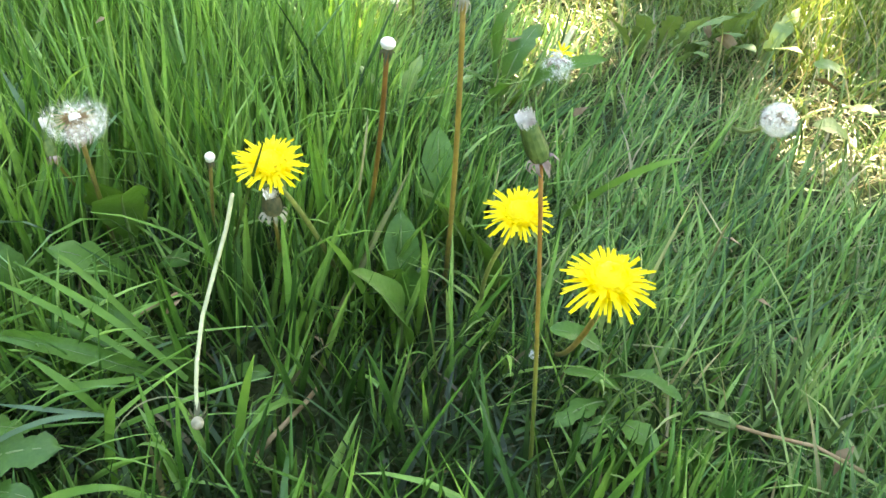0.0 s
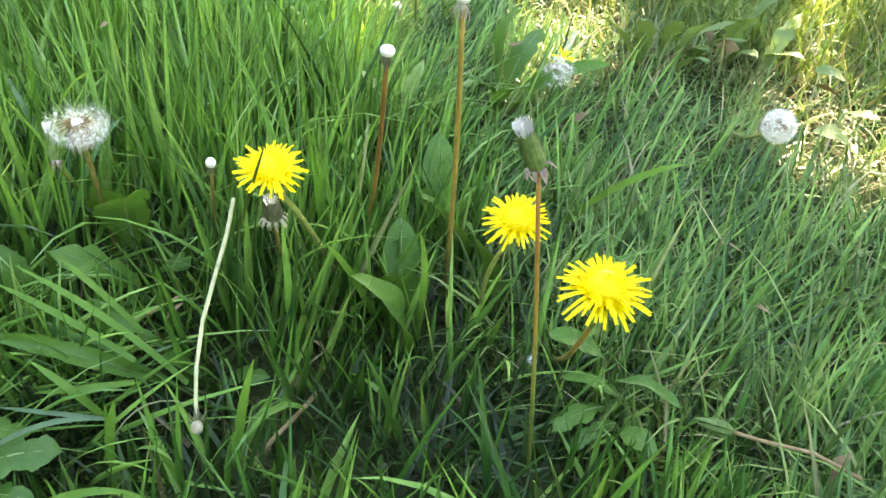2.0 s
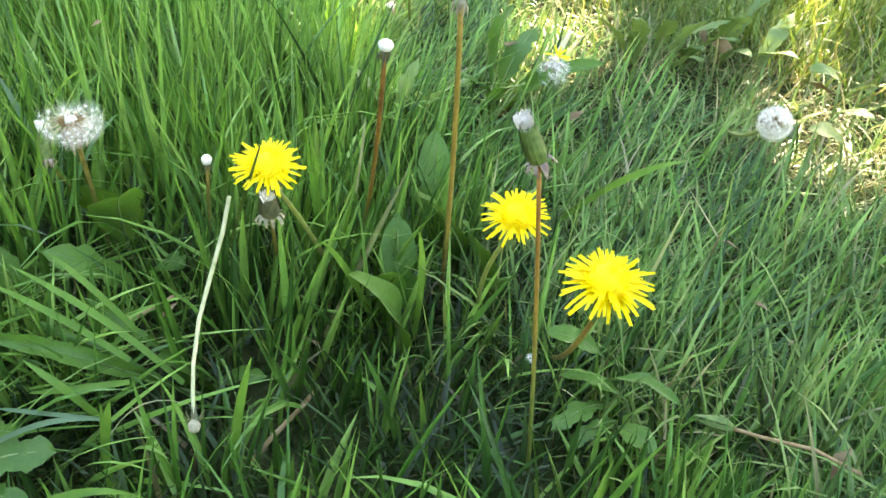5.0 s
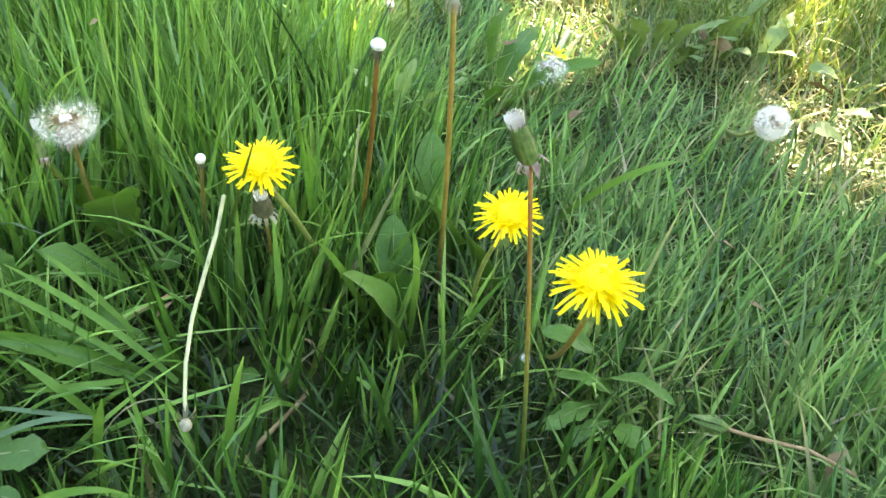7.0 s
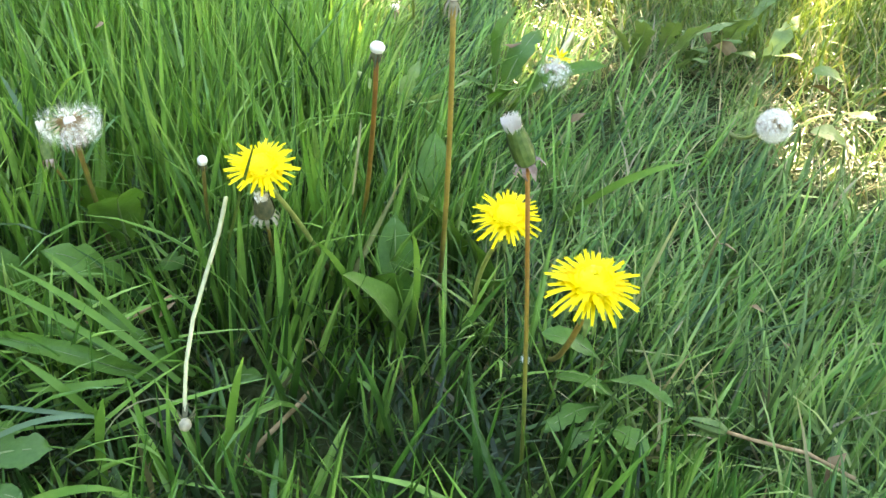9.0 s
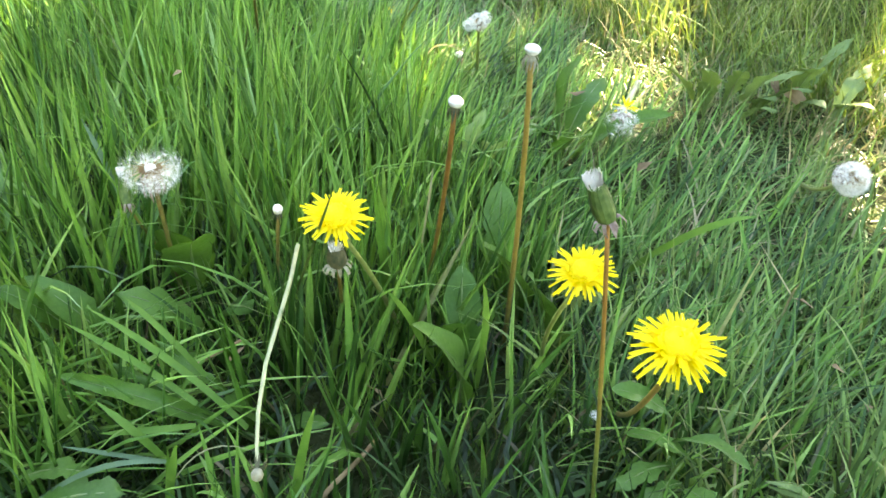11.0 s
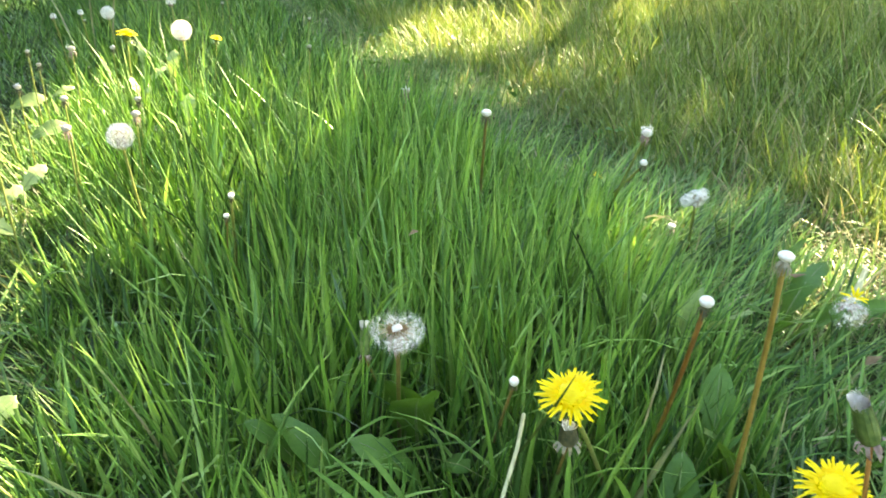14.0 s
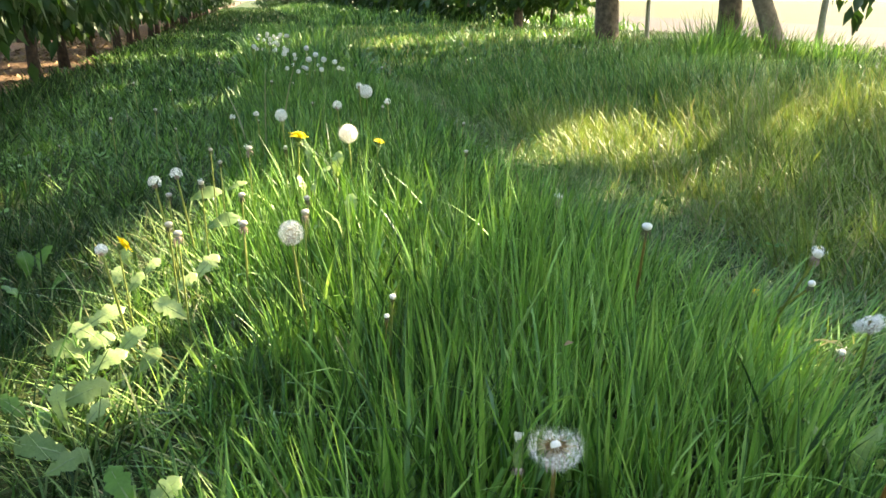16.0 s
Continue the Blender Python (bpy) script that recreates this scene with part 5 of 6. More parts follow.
def rib_bm(length, width, droop=0.5):
    pts = [(length * u, 0, length * (0.55 * u - droop * u * u) + 0.0004) for u in (0, .2, .4, .6, .8, .95)]
    return tube(bmesh.new(), pts, [width * .035 * (1.1 - u) + 0.0002 for u in (0, .2, .4, .6, .8, .95)], 6)


LEAVES = []
for k, (lob, cu, dr) in enumerate(((0, 0.10, 0.45), (4, 0.06, 0.55), (5, 0.12, 0.40), (0, 0.16, 0.60), (3, -0.05, 0.5), (6, 0.08, 0.62))):
    LEAVES.append((mesh_of("leaf", leaf_bm(1.0, 0.30 if lob else 0.36, lob, cu, 60 + k, dr), MAT_LEAF), mesh_of("midrib", rib_bm(1.0, 0.34, dr), MAT_RIB)))
# paler copies, mostly for sunny leaves, with some sunlight in their colour
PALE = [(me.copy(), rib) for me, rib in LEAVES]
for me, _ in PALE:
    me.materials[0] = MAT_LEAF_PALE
DULL = [(me.copy(), rib) for me, rib in LEAVES]
for me, _ in DULL:
    me.materials[0] = MAT_LEAF_DULL


def add_leaf(ob, base, az, length, pitch=0, roll=0, kind=0, wide=1.0, pale=False):
    me, rib = (DULL if pale == 2 else PALE if pale else LEAVES)[kind]
    m = Matrix.Translation(Vector(base) - ob.location) @ Matrix.Rotation(radians(az), 4, "Z") @ Matrix.Rotation(-radians(pitch), 4, "Y") @ Matrix.Rotation(radians(roll), 4, "X") @ Matrix.Diagonal((length, length * wide, length, 1))
    lf = new("leaf", me)
    lf.parent = ob
    lf.matrix_basis = m
    rb = new("midrib", rib)
    rb.parent = lf
    return lf


def leaf_to(ob, base, tip, wide=1.0, kind=0, roll=0, pale=False):
    b, t = Vector(base), Vector(tip)
    d = t - b
    foot = Vector((b.x - 0.25 * d.x + 0.004, b.y - 0.25 * d.y + 0.006, gz(b.x, b.y) - 0.002))
    if b.z - foot.z > 0.012:
        o = ob.location
        part("petiole", tube(bmesh.new(), [foot - o, foot.lerp(b, 0.5) - o + Vector((0, 0, 0.004)), b - o + d * 0.05], 0.0013, 6), MAT_RIB, ob)
    return add_leaf(ob, b, math.degrees(math.atan2(d.y, d.x)), d.length * 1.02, math.degrees(math.atan2(d.z, math.hypot(d.x, d.y))) - 3, roll, kind, wide, pale)


def leafy(label, leaves, pale=False):
    """A plant whose leaves reach from base to tip: base, tip, width, shape, roll."""
    bx, by = leaves[0][0][:2]
    c = Vector((bx, by, gz(bx, by) - 0.002))
    ob = thing("dandelion_plant", c, label, "dandelion", "dandelion leaf rosettes")
    for base, tip, wide, kind, roll in leaves:
        leaf_to(ob, (*base, gz(*base)) if len(base) == 2 else base, tip, wide, kind, roll, pale)
    return ob


def rosette(at, label, leaves, pale=False):
    ob = thing("dandelion_plant", (at[0], at[1], gz(*at) - 0.002), label, "dandelion", "dandelion leaf rosettes")
    for az, length, pitch, roll, kind, wide in leaves:
        add_leaf(ob, (at[0] + 0.004 * math.cos(radians(az)), at[1] + 0.004 * math.sin(radians(az)), gz(*at)), az, length, pitch, roll, kind, wide, pale)
    return ob

# length, pitch, roll, shape, width
leafy("dandelion rosette with broad upright green leaves", [((0.196, 0.458, 0.035), (0.148, 0.472, 0.088), 1.35, 1, -25), ((0.209, 0.497, 0.045), (0.200, 0.466, 0.118), 1.35, 3, 10), ((0.205, 0.528), (0.189, 0.492, 0.104), 1.1, 0, -20), ((0.215, 0.490), (0.222, 0.430, 0.072), 1.2, 1, 10), ((0.195, 0.47), (0.165, 0.420, 0.05), 1.2, 1, 0)])
leafy("spoon-shaped green leaves rising from tall grass", [((0.136, 0.477, 0.036), (0.103, 0.495, 0.104), 0.85, 3, -30), ((0.120, 0.503, 0.038), (0.080, 0.515, 0.090), 0.8, 0, -30), ((0.140, 0.50), (0.12, 0.44, 0.06), 1.0, 0, 0)])
leafy("jagged dandelion leaves low in the grass", [((0.052, 0.347, 0.05), (0.099, 0.314, 0.07), 1.9, 4, 0), ((0.053, 0.375, 0.05), (0.089, 0.345, 0.065), 1.5, 1, -10), ((0.056, 0.33, 0.05), (0.078, 0.295, 0.06), 1.2, 2, 0)])
leafy("long narrow dandelion leaves under bright grass", [((0.181, 0.358, 0.03), (0.096, 0.411, 0.085), 0.3, 0, -35), ((0.182, 0.352, 0.03), (0.121, 0.419, 0.08), 0.32, 4, -30), ((0.187, 0.373, 0.04), (0.152, 0.415, 0.085), 0.4, 1, -35)])
leafy("small toothed green leaf low in the grass", [((0.200, 0.366), (0.163, 0.353, 0.062), 1.6, 2, -15), ((0.200, 0.366), (0.225, 0.330, 0.04), 1.3, 1, 0)])
leafy("upright pointed dandelion leaves below the flowers", [((0.318, 0.318), (0.291, 0.314, 0.103), 0.75, 3, -40), ((0.333, 0.33), (0.313, 0.309, 0.088), 0.65, 0, 20), ((0.335, 0.335), (0.36, 0.37, 0.09), 1.1, 2, 0)])
leafy("broad dark green leaves below the largest flower", [((0.39, 0.192, 0.043), (0.402, 0.146, 0.058), 0.9, 3, -18), ((0.395, 0.174, 0.036), (0.37, 0.21, 0.044), 0.9, 0, 10), ((0.387, 0.185, 0.03), (0.338, 0.187, 0.037), 1.3, 4, 0), ((0.385, 0.181, 0.03), (0.392, 0.2, 0.038), 1.1, 0, 0), ((0.381, 0.169, 0.028), (0.372, 0.135, 0.04), 1.2, 0, 15), ((0.383, 0.173, 0.028), (0.34, 0.174, 0.032), 1.0, 1, 0), ((0.405, 0.204, 0.045), (0.371, 0.228, 0.068), 1.0, 0, -10)])
leafy("green dandelion leaves behind the flowers", [((0.415, 0.38), (0.392, 0.374, 0.093), 1.2, 3, -20), ((0.41, 0.337), (0.390, 0.337, 0.082), 1.3, 0, -15), ((0.405, 0.32), (0.379, 0.268, 0.072), 1.1, 2, 0), ((0.42, 0.40), (0.46, 0.45, 0.09), 1.0, 2, 0)])
leafy("pale upright dandelion leaves at the strip's edge", [((0.487, 0.535, 0.055), (0.503, 0.532, 0.115), 0.95, 1, 30), ((0.503, 0.525, 0.045), (0.485, 0.505, 0.098), 0.9, 4, -20), ((0.475, 0.552, 0.05), (0.455, 0.56, 0.11), 0.85, 1, -20), ((0.52, 0.56), (0.54, 0.49, 0.09), 1.0, 2, 0)], True)
leafy("broad green dandelion leaves in the short grass", [((0.628, 0.545), (0.637, 0.539, 0.135), 1.1, 0, 0), ((0.625, 0.530), (0.675, 0.462, 0.10), 0.55, 3, 25), ((0.615, 0.54), (0.565, 0.535, 0.085), 1.0, 1, -10), ((0.60, 0.54), (0.59, 0.47, 0.08), 1.3, 2, 0), ((0.63, 0.55), (0.69, 0.56, 0.10), 1.2, 1, 0)])
leafy("toothed dandelion leaves at the foot of the bank", [((0.80, 0.515), (0.751, 0.475, 0.125), 0.9, 1, -20), ((0.825, 0.48), (0.81, 0.425, 0.115), 0.975, 2, 0), ((0.84, 0.47), (0.80, 0.43, 0.10), 0.975, 5, 10), ((0.83, 0.50), (0.86, 0.43, 0.11), 0.9, 4, 0), ((0.80, 0.52), (0.74, 0.53, 0.10), 0.825, 2, 0)], 2)
leafy("pale toothed dandelion leaves at the foot of the bank", [((0.895, 0.465), (0.84, 0.405, 0.115), 0.9, 2, 0), ((0.88, 0.405), (0.93, 0.405, 0.115), 0.9, 1, 10), ((0.90, 0.42), (0.87, 0.36, 0.10), 0.825, 5, 0), ((0.91, 0.46), (0.96, 0.44, 0.12), 0.825, 2, 0)], 2)
leafy("toothed dandelion leaves in short grass", [((0.83, 0.505, 0.05), (0.785, 0.460, 0.108), 0.9, 2, -15), ((0.85, 0.47, 0.05), (0.835, 0.41, 0.105), 0.9, 1, 0), ((0.87, 0.44, 0.05), (0.83, 0.39, 0.10), 0.825, 5, 10), ((0.79, 0.50, 0.05), (0.745, 0.48, 0.10), 0.9, 2, 0), ((0.80, 0.46, 0.05), (0.78, 0.41, 0.095), 0.9, 1, 0)], 2)
leafy("round sunlit leaf and pale leaves in short grass", [((0.763, 0.242, 0.075), (0.748, 0.269, 0.085), 2.6, 3, 0), ((0.827, 0.288, 0.1), (0.79, 0.306, 0.115), 1.1, 0, -20), ((0.793, 0.269, 0.085), (0.794, 0.235, 0.095), 1.4, 1, 10)], 2)
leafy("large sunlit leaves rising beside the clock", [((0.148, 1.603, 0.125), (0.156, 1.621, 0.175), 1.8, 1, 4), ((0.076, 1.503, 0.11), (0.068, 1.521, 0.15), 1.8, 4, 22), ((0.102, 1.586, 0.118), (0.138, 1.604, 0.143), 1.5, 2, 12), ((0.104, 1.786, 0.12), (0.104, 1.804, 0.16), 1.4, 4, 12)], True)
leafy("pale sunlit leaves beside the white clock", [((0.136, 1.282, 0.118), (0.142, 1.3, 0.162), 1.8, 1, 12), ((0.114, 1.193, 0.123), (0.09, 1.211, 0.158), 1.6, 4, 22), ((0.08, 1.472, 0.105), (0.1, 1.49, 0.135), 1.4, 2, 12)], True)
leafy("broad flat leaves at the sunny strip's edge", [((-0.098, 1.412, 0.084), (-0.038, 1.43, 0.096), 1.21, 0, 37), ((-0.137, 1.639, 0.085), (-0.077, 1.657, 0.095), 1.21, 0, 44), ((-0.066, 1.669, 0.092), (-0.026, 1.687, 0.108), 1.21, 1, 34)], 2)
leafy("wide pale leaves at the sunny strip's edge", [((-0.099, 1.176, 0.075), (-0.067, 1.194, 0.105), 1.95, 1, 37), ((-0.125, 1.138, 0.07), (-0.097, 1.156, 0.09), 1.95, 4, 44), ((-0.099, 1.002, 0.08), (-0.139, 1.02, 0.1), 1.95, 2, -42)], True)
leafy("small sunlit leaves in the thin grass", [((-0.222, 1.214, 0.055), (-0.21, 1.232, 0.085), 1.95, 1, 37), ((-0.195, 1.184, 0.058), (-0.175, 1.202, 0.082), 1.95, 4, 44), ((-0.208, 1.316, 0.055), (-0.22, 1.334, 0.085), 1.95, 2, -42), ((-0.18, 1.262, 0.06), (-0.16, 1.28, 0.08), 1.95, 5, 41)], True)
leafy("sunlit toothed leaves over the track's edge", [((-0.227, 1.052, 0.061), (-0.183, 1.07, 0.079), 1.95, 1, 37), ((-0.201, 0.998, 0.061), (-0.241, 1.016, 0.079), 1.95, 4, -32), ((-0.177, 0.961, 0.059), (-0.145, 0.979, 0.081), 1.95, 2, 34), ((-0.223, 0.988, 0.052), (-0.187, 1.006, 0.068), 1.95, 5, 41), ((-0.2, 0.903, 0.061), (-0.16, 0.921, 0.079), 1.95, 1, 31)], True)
leafy("dull green leaves over the track's edge", [((-0.218, 0.97, 0.054), (-0.262, 0.988, 0.066), 1.95, 1, -39), ((-0.222, 0.847, 0.053), (-0.17, 0.865, 0.067), 1.95, 4, 44), ((-0.15, 0.918, 0.05), (-0.126, 0.936, 0.07), 1.95, 2, 34)], 2)
leafy("small upright pale leaf in thin grass", [((-0.207, 0.811, 0.053), (-0.215, 0.829, 0.087), 1.95, 1, -39), ((-0.187, 0.803, 0.051), (-0.167, 0.821, 0.069), 1.95, 4, 44)], True)
leafy("dark and dull broad leaves in the shaded track", [((-0.195, 0.755, 0.044), (-0.247, 0.773, 0.056), 1.95, 1, -39), ((-0.209, 0.723, 0.044), (-0.173, 0.741, 0.056), 1.95, 4, 44)], 2)
leafy("bright green pointed leaf beside thin grass", [((-0.118, 0.635, 0.052), (-0.138, 0.653, 0.088), 1.95, 1, -39), ((-0.256, 0.854, 0.04), (-0.286, 0.872, 0.06), 1.95, 4, -32)])
leafy("pale broad leaf beside thin grass", [((-0.111, 0.634, 0.049), (-0.083, 0.652, 0.071), 1.95, 1, 37)], True)
leafy("dark round leaves in the shaded track", [((-0.375, 1.379, 0.032), (-0.387, 1.397, 0.068), 1.7, 0, 0), ((-0.364, 1.404, 0.03), (-0.348, 1.422, 0.07), 1.7, 3, 0), ((-0.318, 1.27, 0.04), (-0.288, 1.288, 0.06), 1.6, 0, 0), ((-0.35, 1.232, 0.04), (-0.38, 1.25, 0.06), 1.6, 4, 0)])
r3 = random.Random(5)
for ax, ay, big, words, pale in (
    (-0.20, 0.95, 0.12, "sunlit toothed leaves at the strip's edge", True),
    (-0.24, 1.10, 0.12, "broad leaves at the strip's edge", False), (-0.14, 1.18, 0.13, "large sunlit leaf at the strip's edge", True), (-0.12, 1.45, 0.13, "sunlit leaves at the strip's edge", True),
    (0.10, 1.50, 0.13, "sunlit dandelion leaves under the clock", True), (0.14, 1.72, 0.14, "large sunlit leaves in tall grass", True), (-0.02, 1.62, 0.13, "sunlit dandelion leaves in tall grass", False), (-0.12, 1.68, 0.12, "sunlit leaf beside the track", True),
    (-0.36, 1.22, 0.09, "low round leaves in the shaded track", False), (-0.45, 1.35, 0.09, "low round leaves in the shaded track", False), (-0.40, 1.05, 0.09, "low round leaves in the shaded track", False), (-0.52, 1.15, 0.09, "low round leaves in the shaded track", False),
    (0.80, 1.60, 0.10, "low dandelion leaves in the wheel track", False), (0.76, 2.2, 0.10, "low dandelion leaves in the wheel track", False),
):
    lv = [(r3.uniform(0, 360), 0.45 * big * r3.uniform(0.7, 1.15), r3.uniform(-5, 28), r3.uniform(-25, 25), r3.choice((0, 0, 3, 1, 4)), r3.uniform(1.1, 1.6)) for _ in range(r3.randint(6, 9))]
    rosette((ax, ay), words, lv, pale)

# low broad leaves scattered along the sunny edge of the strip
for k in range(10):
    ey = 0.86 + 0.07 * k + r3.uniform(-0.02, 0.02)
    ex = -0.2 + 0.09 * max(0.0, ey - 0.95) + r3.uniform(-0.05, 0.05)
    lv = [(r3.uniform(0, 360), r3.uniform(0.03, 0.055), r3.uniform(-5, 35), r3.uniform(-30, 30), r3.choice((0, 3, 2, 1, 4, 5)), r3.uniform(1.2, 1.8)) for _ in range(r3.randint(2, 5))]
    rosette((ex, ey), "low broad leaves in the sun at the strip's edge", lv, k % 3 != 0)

# ---------------------------------------------------------------- dead stalks and fluff


def dry(name, pts, r, mat, label, category):
    o = Vector(pts[0])
    ob = thing(name, o, label, category)
    part("stalk", tube(bmesh.new(), [Vector(p) - o for p in pts], r, 7), mat, ob)
    return ob


dry("dry_twig", [(0.185, 0.285, 0.02), (0.205, 0.290, 0.028), (0.232, 0.299, 0.03), (0.25, 0.31, 0.026)], 0.0016, MAT_TWIG, "thin brown dry twig in the grass", "twig")
dry("dry_twig", [(0.150, 0.43, 0.05), (0.175, 0.41, 0.055), (0.205, 0.41, 0.06)], 0.0011, MAT_TWIG, "thin brown dry stalk in the grass", "twig")
d = dry("dead_flower", [(0.445, 0.05, 0.05), (0.435, 0.075, 0.055), (0.418, 0.100, 0.055), (0.408, 0.112, 0.058)], 0.0012, MAT_TWIG, "withered dandelion head on a brown stalk", "dandelion")
m = Matrix.Translation(Vector((0.408, 0.112, 0.058)) - d.location) @ upright((-0.6, 0.75, 0.15))
bracts(d, "bract", m, [(.002, 0), (.0052, .005), (.005, .012), (.0028, .020)], [.0011, .0014, .0012, .0003], 11, MAT_BRACT, "withered grey-green bract", 0.3, True, 0.35)
d = dry("dead_flower", [(0.715, 0.535, 0.08), (0.685, 0.510, 0.108), (0.645, 0.482, 0.112), (0.600, 0.452, 0.115)], 0.003, MAT_STRAW, "pale dead dandelion stalk with fluffy head", "dandelion")
bp = bmesh.new()
for k in range(44):
    v = Vector((random.gauss(0, 1), random.gauss(0, 1), random.gauss(0, 1))).normalized()
    pappus(bp, Vector((0.592, 0.444, 0.112)) - d.location + v * random.uniform(0.002, 0.014), v, 0.008, 12, 0.00014)
tagged(part("pappus", bp, MAT_PAPPUS, d, "matted white seed hairs"), kind="stuff")
bm = bmesh.new()
for k in range(16):
    a = random.uniform(0, 6.3)
    p0 = Vector((0.600, 0.452, 0.115)) - d.location
    v = Vector((math.cos(a), math.sin(a), random.uniform(-.3, .6))).normalized()
    strip(bm, [p0, p0 + v * 0.007, p0 + v * 0.013 + Vector((0, 0, -0.002))], [.0009, .0011, .0003], [v.orthogonal().normalized()] * 3)
part("bract", bm, MAT_BRACT_DRY, d, "dry brown bracts")
m = Matrix.Translation(Vector((0.612, 0.458, 0.116)) - d.location) @ upright((-0.4, -0.5, 0.7))
bracts(d, "floret", m, [(.001, 0), (.005, .004), (.010, .003)], [.0009, .0012, .0006], 9, MAT_YELLOW, "withered yellow floret", 0.3, True, 0.3)
fluff = thing("seed_fluff", (0.352, 0.222, 0.062), "small white tuft of seed hairs caught in grass", "seed fluff")
bp = bmesh.new()
for k in range(14):
    v = Vector((random.gauss(0, 1), random.gauss(0, 1), random.gauss(0, 1))).normalized()
    pappus(bp, v * random.uniform(0.0003, 0.002), v, 0.003, 10, 0.00016)
tagged(part("pappus", bp, MAT_PAPPUS, fluff), kind="stuff")


# ---------------------------------------------------------------- single blades that stand out


def single_blade(p0, p1, p2, w, mat, label, tip=0.1):
    ob = thing("grass_blade", p0, label, "grass blade", "single grass blades")
    a, b, c = Vector(p0), Vector(p1), Vector(p2)
    pts, ws, ac = [], [], []
    for k in range(11):
        u = k / 10
        pts.append((a * (1 - u) ** 2 + b * 2 * u * (1 - u) + c * u * u) - a)
        ws.append(0.5 * w * max(tip, (0.7 + 0.5 * u) * (1 - u ** 4)))
        s = (c - a).cross(Vector(EYE_REF) - b).normalized()
        ac.append(s)
    bm = bmesh.new()
    strip(bm, pts, ws, ac, 0.3)
    part("blade", bm, mat, ob)


MAT_BLADE = plain("broad_blade", (0.1, 0.22, 0.028), (0.15, 0.28, 0.045), 70, 0.5, 0.35)
MAT_BLADE_DARK = plain("dark_blade", (0.05, 0.09, 0.015), (0.08, 0.13, 0.02), 70, 0.5, 0.2)
MAT_BLADE_BLUE = plain("blue_blade", (0.12, 0.2, 0.1), (0.15, 0.24, 0.13), 70, 0.5, 0.3)
MAT_BLADE_DRY = plain("dry_blade", (0.24, 0.24, 0.12), (0.34, 0.32, 0.18), 90, 0.6, 0.2)
for p0, p1, p2, w, mat, words in (
    ((0.178, 0.290, 0.0), (0.178, 0.274, 0.08), (0.189, 0.266, 0.122), 0.0058, MAT_BLADE, "broad bright green grass blade beside the pale stalk"),
    ((0.112, 0.335, 0.01), (0.135, 0.308, 0.115), (0.169, 0.292, 0.075), 0.0010, MAT_BLADE_DRY, "thin dry arching grass blade"),
    ((0.330, 0.352, 0.0), (0.290, 0.325, 0.10), (0.266, 0.320, 0.131), 0.0050, MAT_BLADE, "broad pale green grass blade"),
    ((0.192, 0.575, 0.02), (0.184, 0.585, 0.12), (0.176, 0.615, 0.152), 0.0055, MAT_BLADE_BLUE, "bluish grass blade beside the half-blown clock"),
    ((0.249, 0.412, 0.08), (0.229, 0.337, 0.168), (0.231, 0.314, 0.212), 0.0021, MAT_BLADE_DARK, "narrow dark grass blade across a yellow flower"),
    ((0.150, 0.545, 0.02), (0.180, 0.500, 0.245), (0.236, 0.492, 0.170), 0.0016, MAT_BLADE, "thin arching grass blade over the clock"),
    ((0.515, 0.350, 0.03), (0.510, 0.288, 0.115), (0.556, 0.270, 0.112), 0.0062, MAT_BLADE, "broad light green grass blade"),
    ((0.113, 0.306, 0.0), (0.120, 0.309, 0.06), (0.124, 0.311, 0.092), 0.0045, MAT_BLADE, "upright green grass blade"),
    ((0.340, 0.325, 0.0), (0.328, 0.295, 0.10), (0.308, 0.282, 0.143), 0.0050, MAT_BLADE, "upright light green grass blade"),
    ((0.060, 0.355, 0.05), (0.095, 0.322, 0.10), (0.130, 0.315, 0.072), 0.0034, MAT_BLADE_BLUE, "bluish grass blade lying over others"),
    ((0.050, 0.300, 0.05), (0.090, 0.258, 0.115), (0.118, 0.256, 0.080), 0.0048, MAT_BLADE, "broad grass blade bent over"),
    ((0.129, 0.341, 0.05), (0.116, 0.34, 0.085), (0.103, 0.364, 0.095), 0.0052, MAT_BLADE, "broad bright blade lying over darker grass"),
    ((0.128, 0.332, 0.06), (0.104, 0.338, 0.075), (0.08, 0.362, 0.075), 0.0030, MAT_BLADE_BLUE, "pale blade lying flat over darker grass"),
    ((0.148, 0.341, 0.07), (0.123, 0.341, 0.08), (0.1, 0.36, 0.075), 0.0046, MAT_BLADE, "bright green blade lying across others"),
    ((0.119, 0.319, 0.04), (0.121, 0.307, 0.075), (0.127, 0.303, 0.1), 0.0056, MAT_BLADE, "upright pointed green blade"),
    ((0.155, 0.358, 0.07), (0.132, 0.381, 0.1), (0.105, 0.424, 0.11), 0.0048, MAT_BLADE, "long bright blade over the dandelion leaves"),
    ((0.178, 0.342, 0.05), (0.153, 0.366, 0.1), (0.118, 0.418, 0.12), 0.0050, MAT_BLADE, "long bright blade over the dandelion leaves"),
    ((0.169, 0.378, 0.07), (0.151, 0.391, 0.11), (0.138, 0.409, 0.125), 0.0044, MAT_BLADE, "long green blade over the dandelion leaves"),
):
    single_blade(p0, p1, p2, w, mat, words)

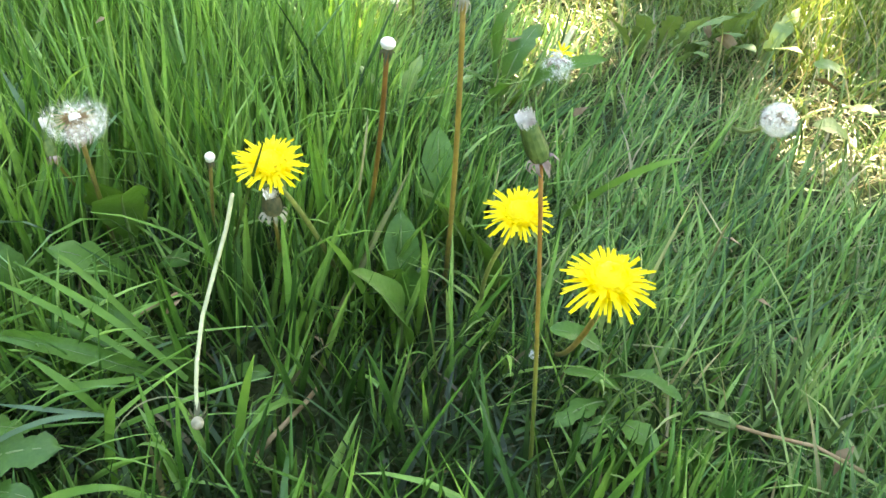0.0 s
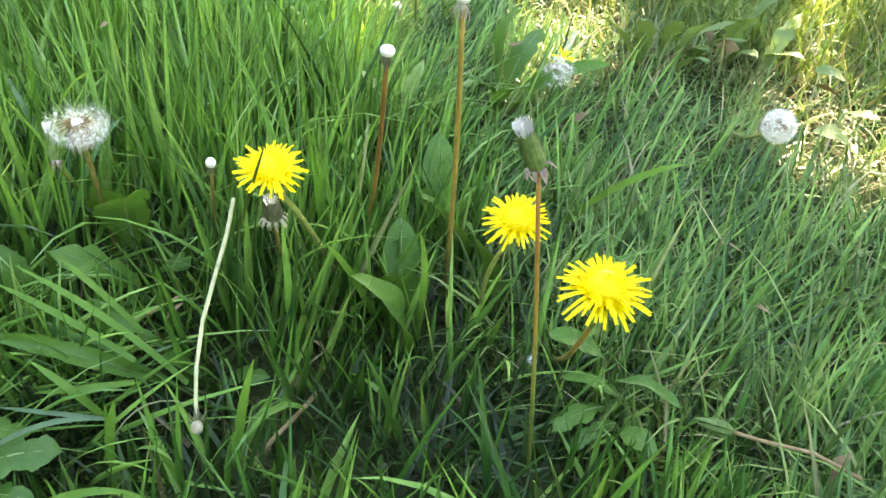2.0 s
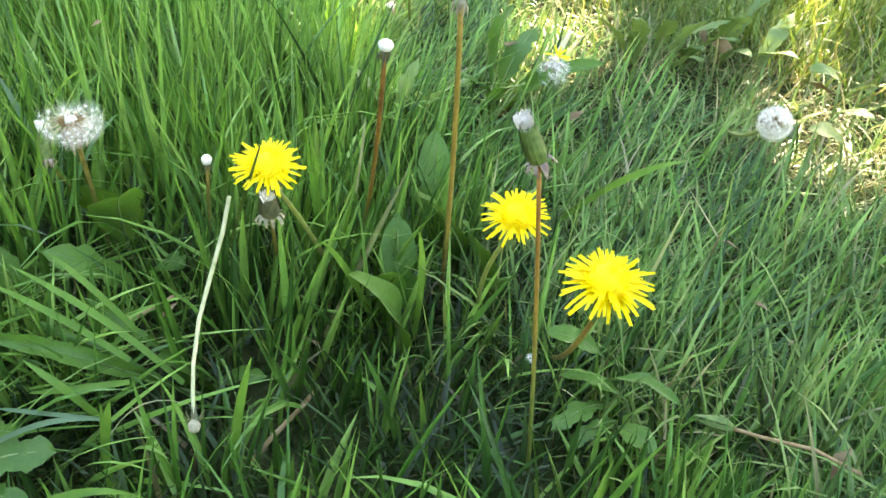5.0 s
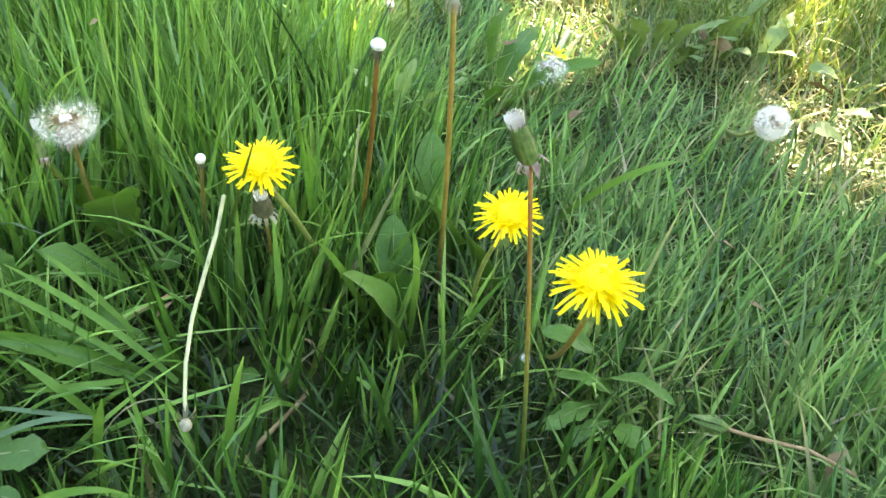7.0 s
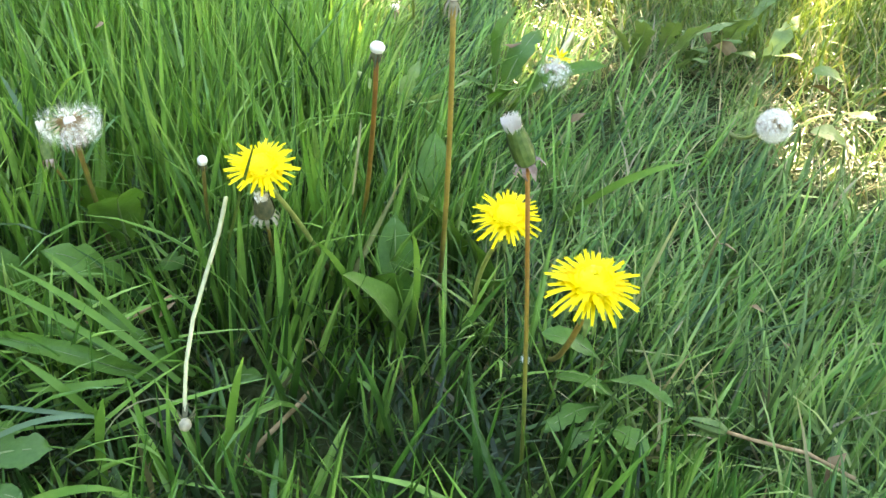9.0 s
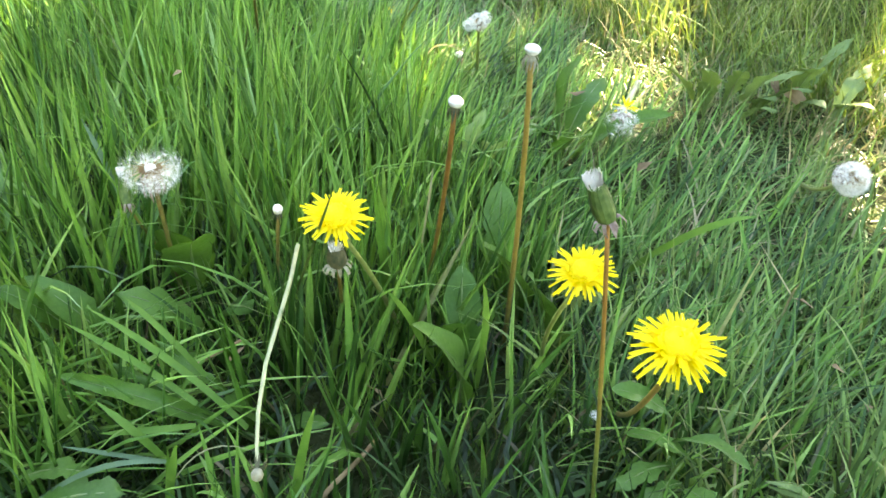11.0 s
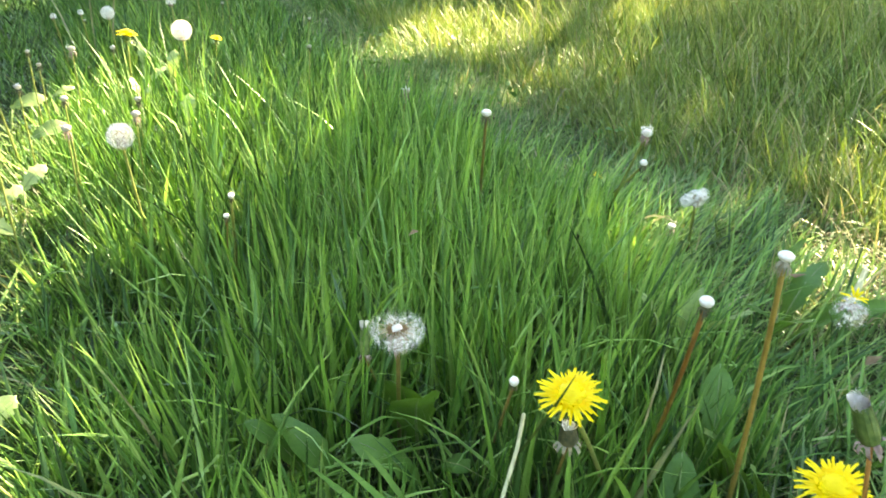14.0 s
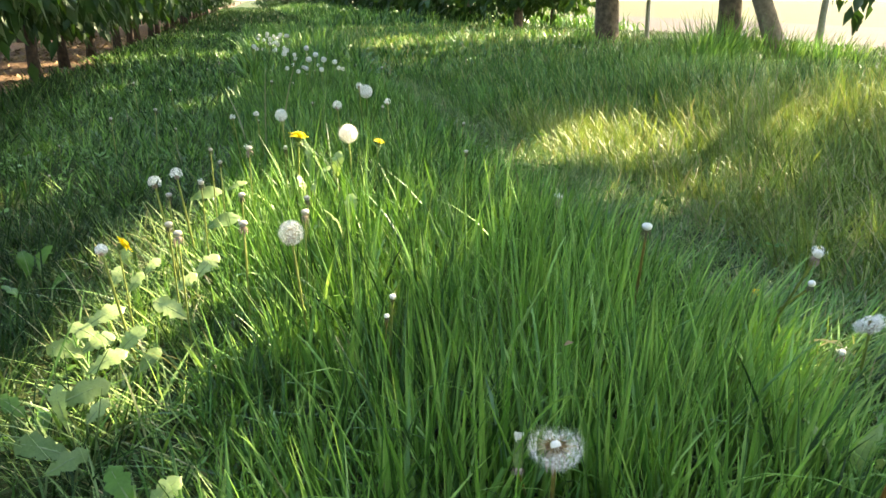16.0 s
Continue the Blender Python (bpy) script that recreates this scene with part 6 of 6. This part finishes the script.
# stalks, curled dry blades and dead leaf scraps
for p0, p1, p2, w, words in (
    ((0.02, 2.30, 0.0), (0.022, 2.25, 0.18), (0.030, 2.117, 0.305), 0.0040, "tall thin dry grass stalk in the strip"),
    ((0.06, 2.36, 0.0), (0.07, 2.28, 0.18), (0.106, 2.194, 0.305), 0.0045, "tall thin dry grass stalk in the strip"),
    ((-0.03, 2.57, 0.0), (-0.042, 2.60, 0.12), (-0.091, 2.699, 0.185), 0.0045, "leaning dry grass stalk beside the track"),
    ((0.371, 1.29, 0.0), (0.372, 1.29, 0.12), (0.384, 1.338, 0.172), 0.0024, "thin pale grass stalk in the strip"),
    ((0.786, 1.31, 0.05), (0.786, 1.26, 0.165), (0.83, 1.303, 0.085), 0.0030, "curled dry grass blade on the bank's foot"),
    ((0.322, 0.366, 0.12), (0.319, 0.352, 0.165), (0.326, 0.360, 0.178), 0.0018, "pale dry husk beside a reddish stalk"),
    ((1.02, 0.72, 0.06), (0.98, 0.66, 0.19), (1.06, 0.62, 0.13), 0.0024, "curled dry grass blade on the bank"),
    ((0.612, 0.79, 0.05), (0.590, 0.74, 0.12), (0.640, 0.72, 0.075), 0.0024, "sunlit pale grass blade bent over"),
    ((0.622, 0.79, 0.05), (0.632, 0.73, 0.12), (0.600, 0.70, 0.080), 0.0022, "sunlit pale grass blade bent over"),
):
    single_blade(p0, p1, p2, w, MAT_BLADE_DRY, words)
for k, (lx_, ly_, lz_, s) in enumerate(((0.499, 0.157, 0.075, 0.014), (0.846, 0.43, 0.085, 0.03), (0.655, 0.565, 0.085, 0.02), (0.495, 0.13, 0.065, 0.012), (0.197, 0.401, 0.058, 0.014), (0.265, 0.336, 0.04, 0.016), (0.612, 0.426, 0.07, 0.016), (0.55, 0.215, 0.07, 0.014), (0.30, 0.766, 0.13, 0.014), (0.87, 0.47, 0.08, 0.03), (0.274, 0.673, 0.15, 0.014), (0.445, 0.062, 0.05, 0.022), (0.8, 0.252, 0.09, 0.035), (0.799, 0.292, 0.1, 0.032))):
    ar = np.random.default_rng(200 + k)
    me = leaf_cloud("dead_leaf", np.zeros((1, 3)), ar.normal(0, 1, (1, 3)) * np.array([1, 1, 0.25]), s, MAT_LITTER, 300 + k)
    dl = new("dead_leaf", me)
    dl.location = (lx_, ly_, lz_)
    tagged(dl, "small curled brown dead leaf caught in grass", "dead leaf", "dead leaf scraps")
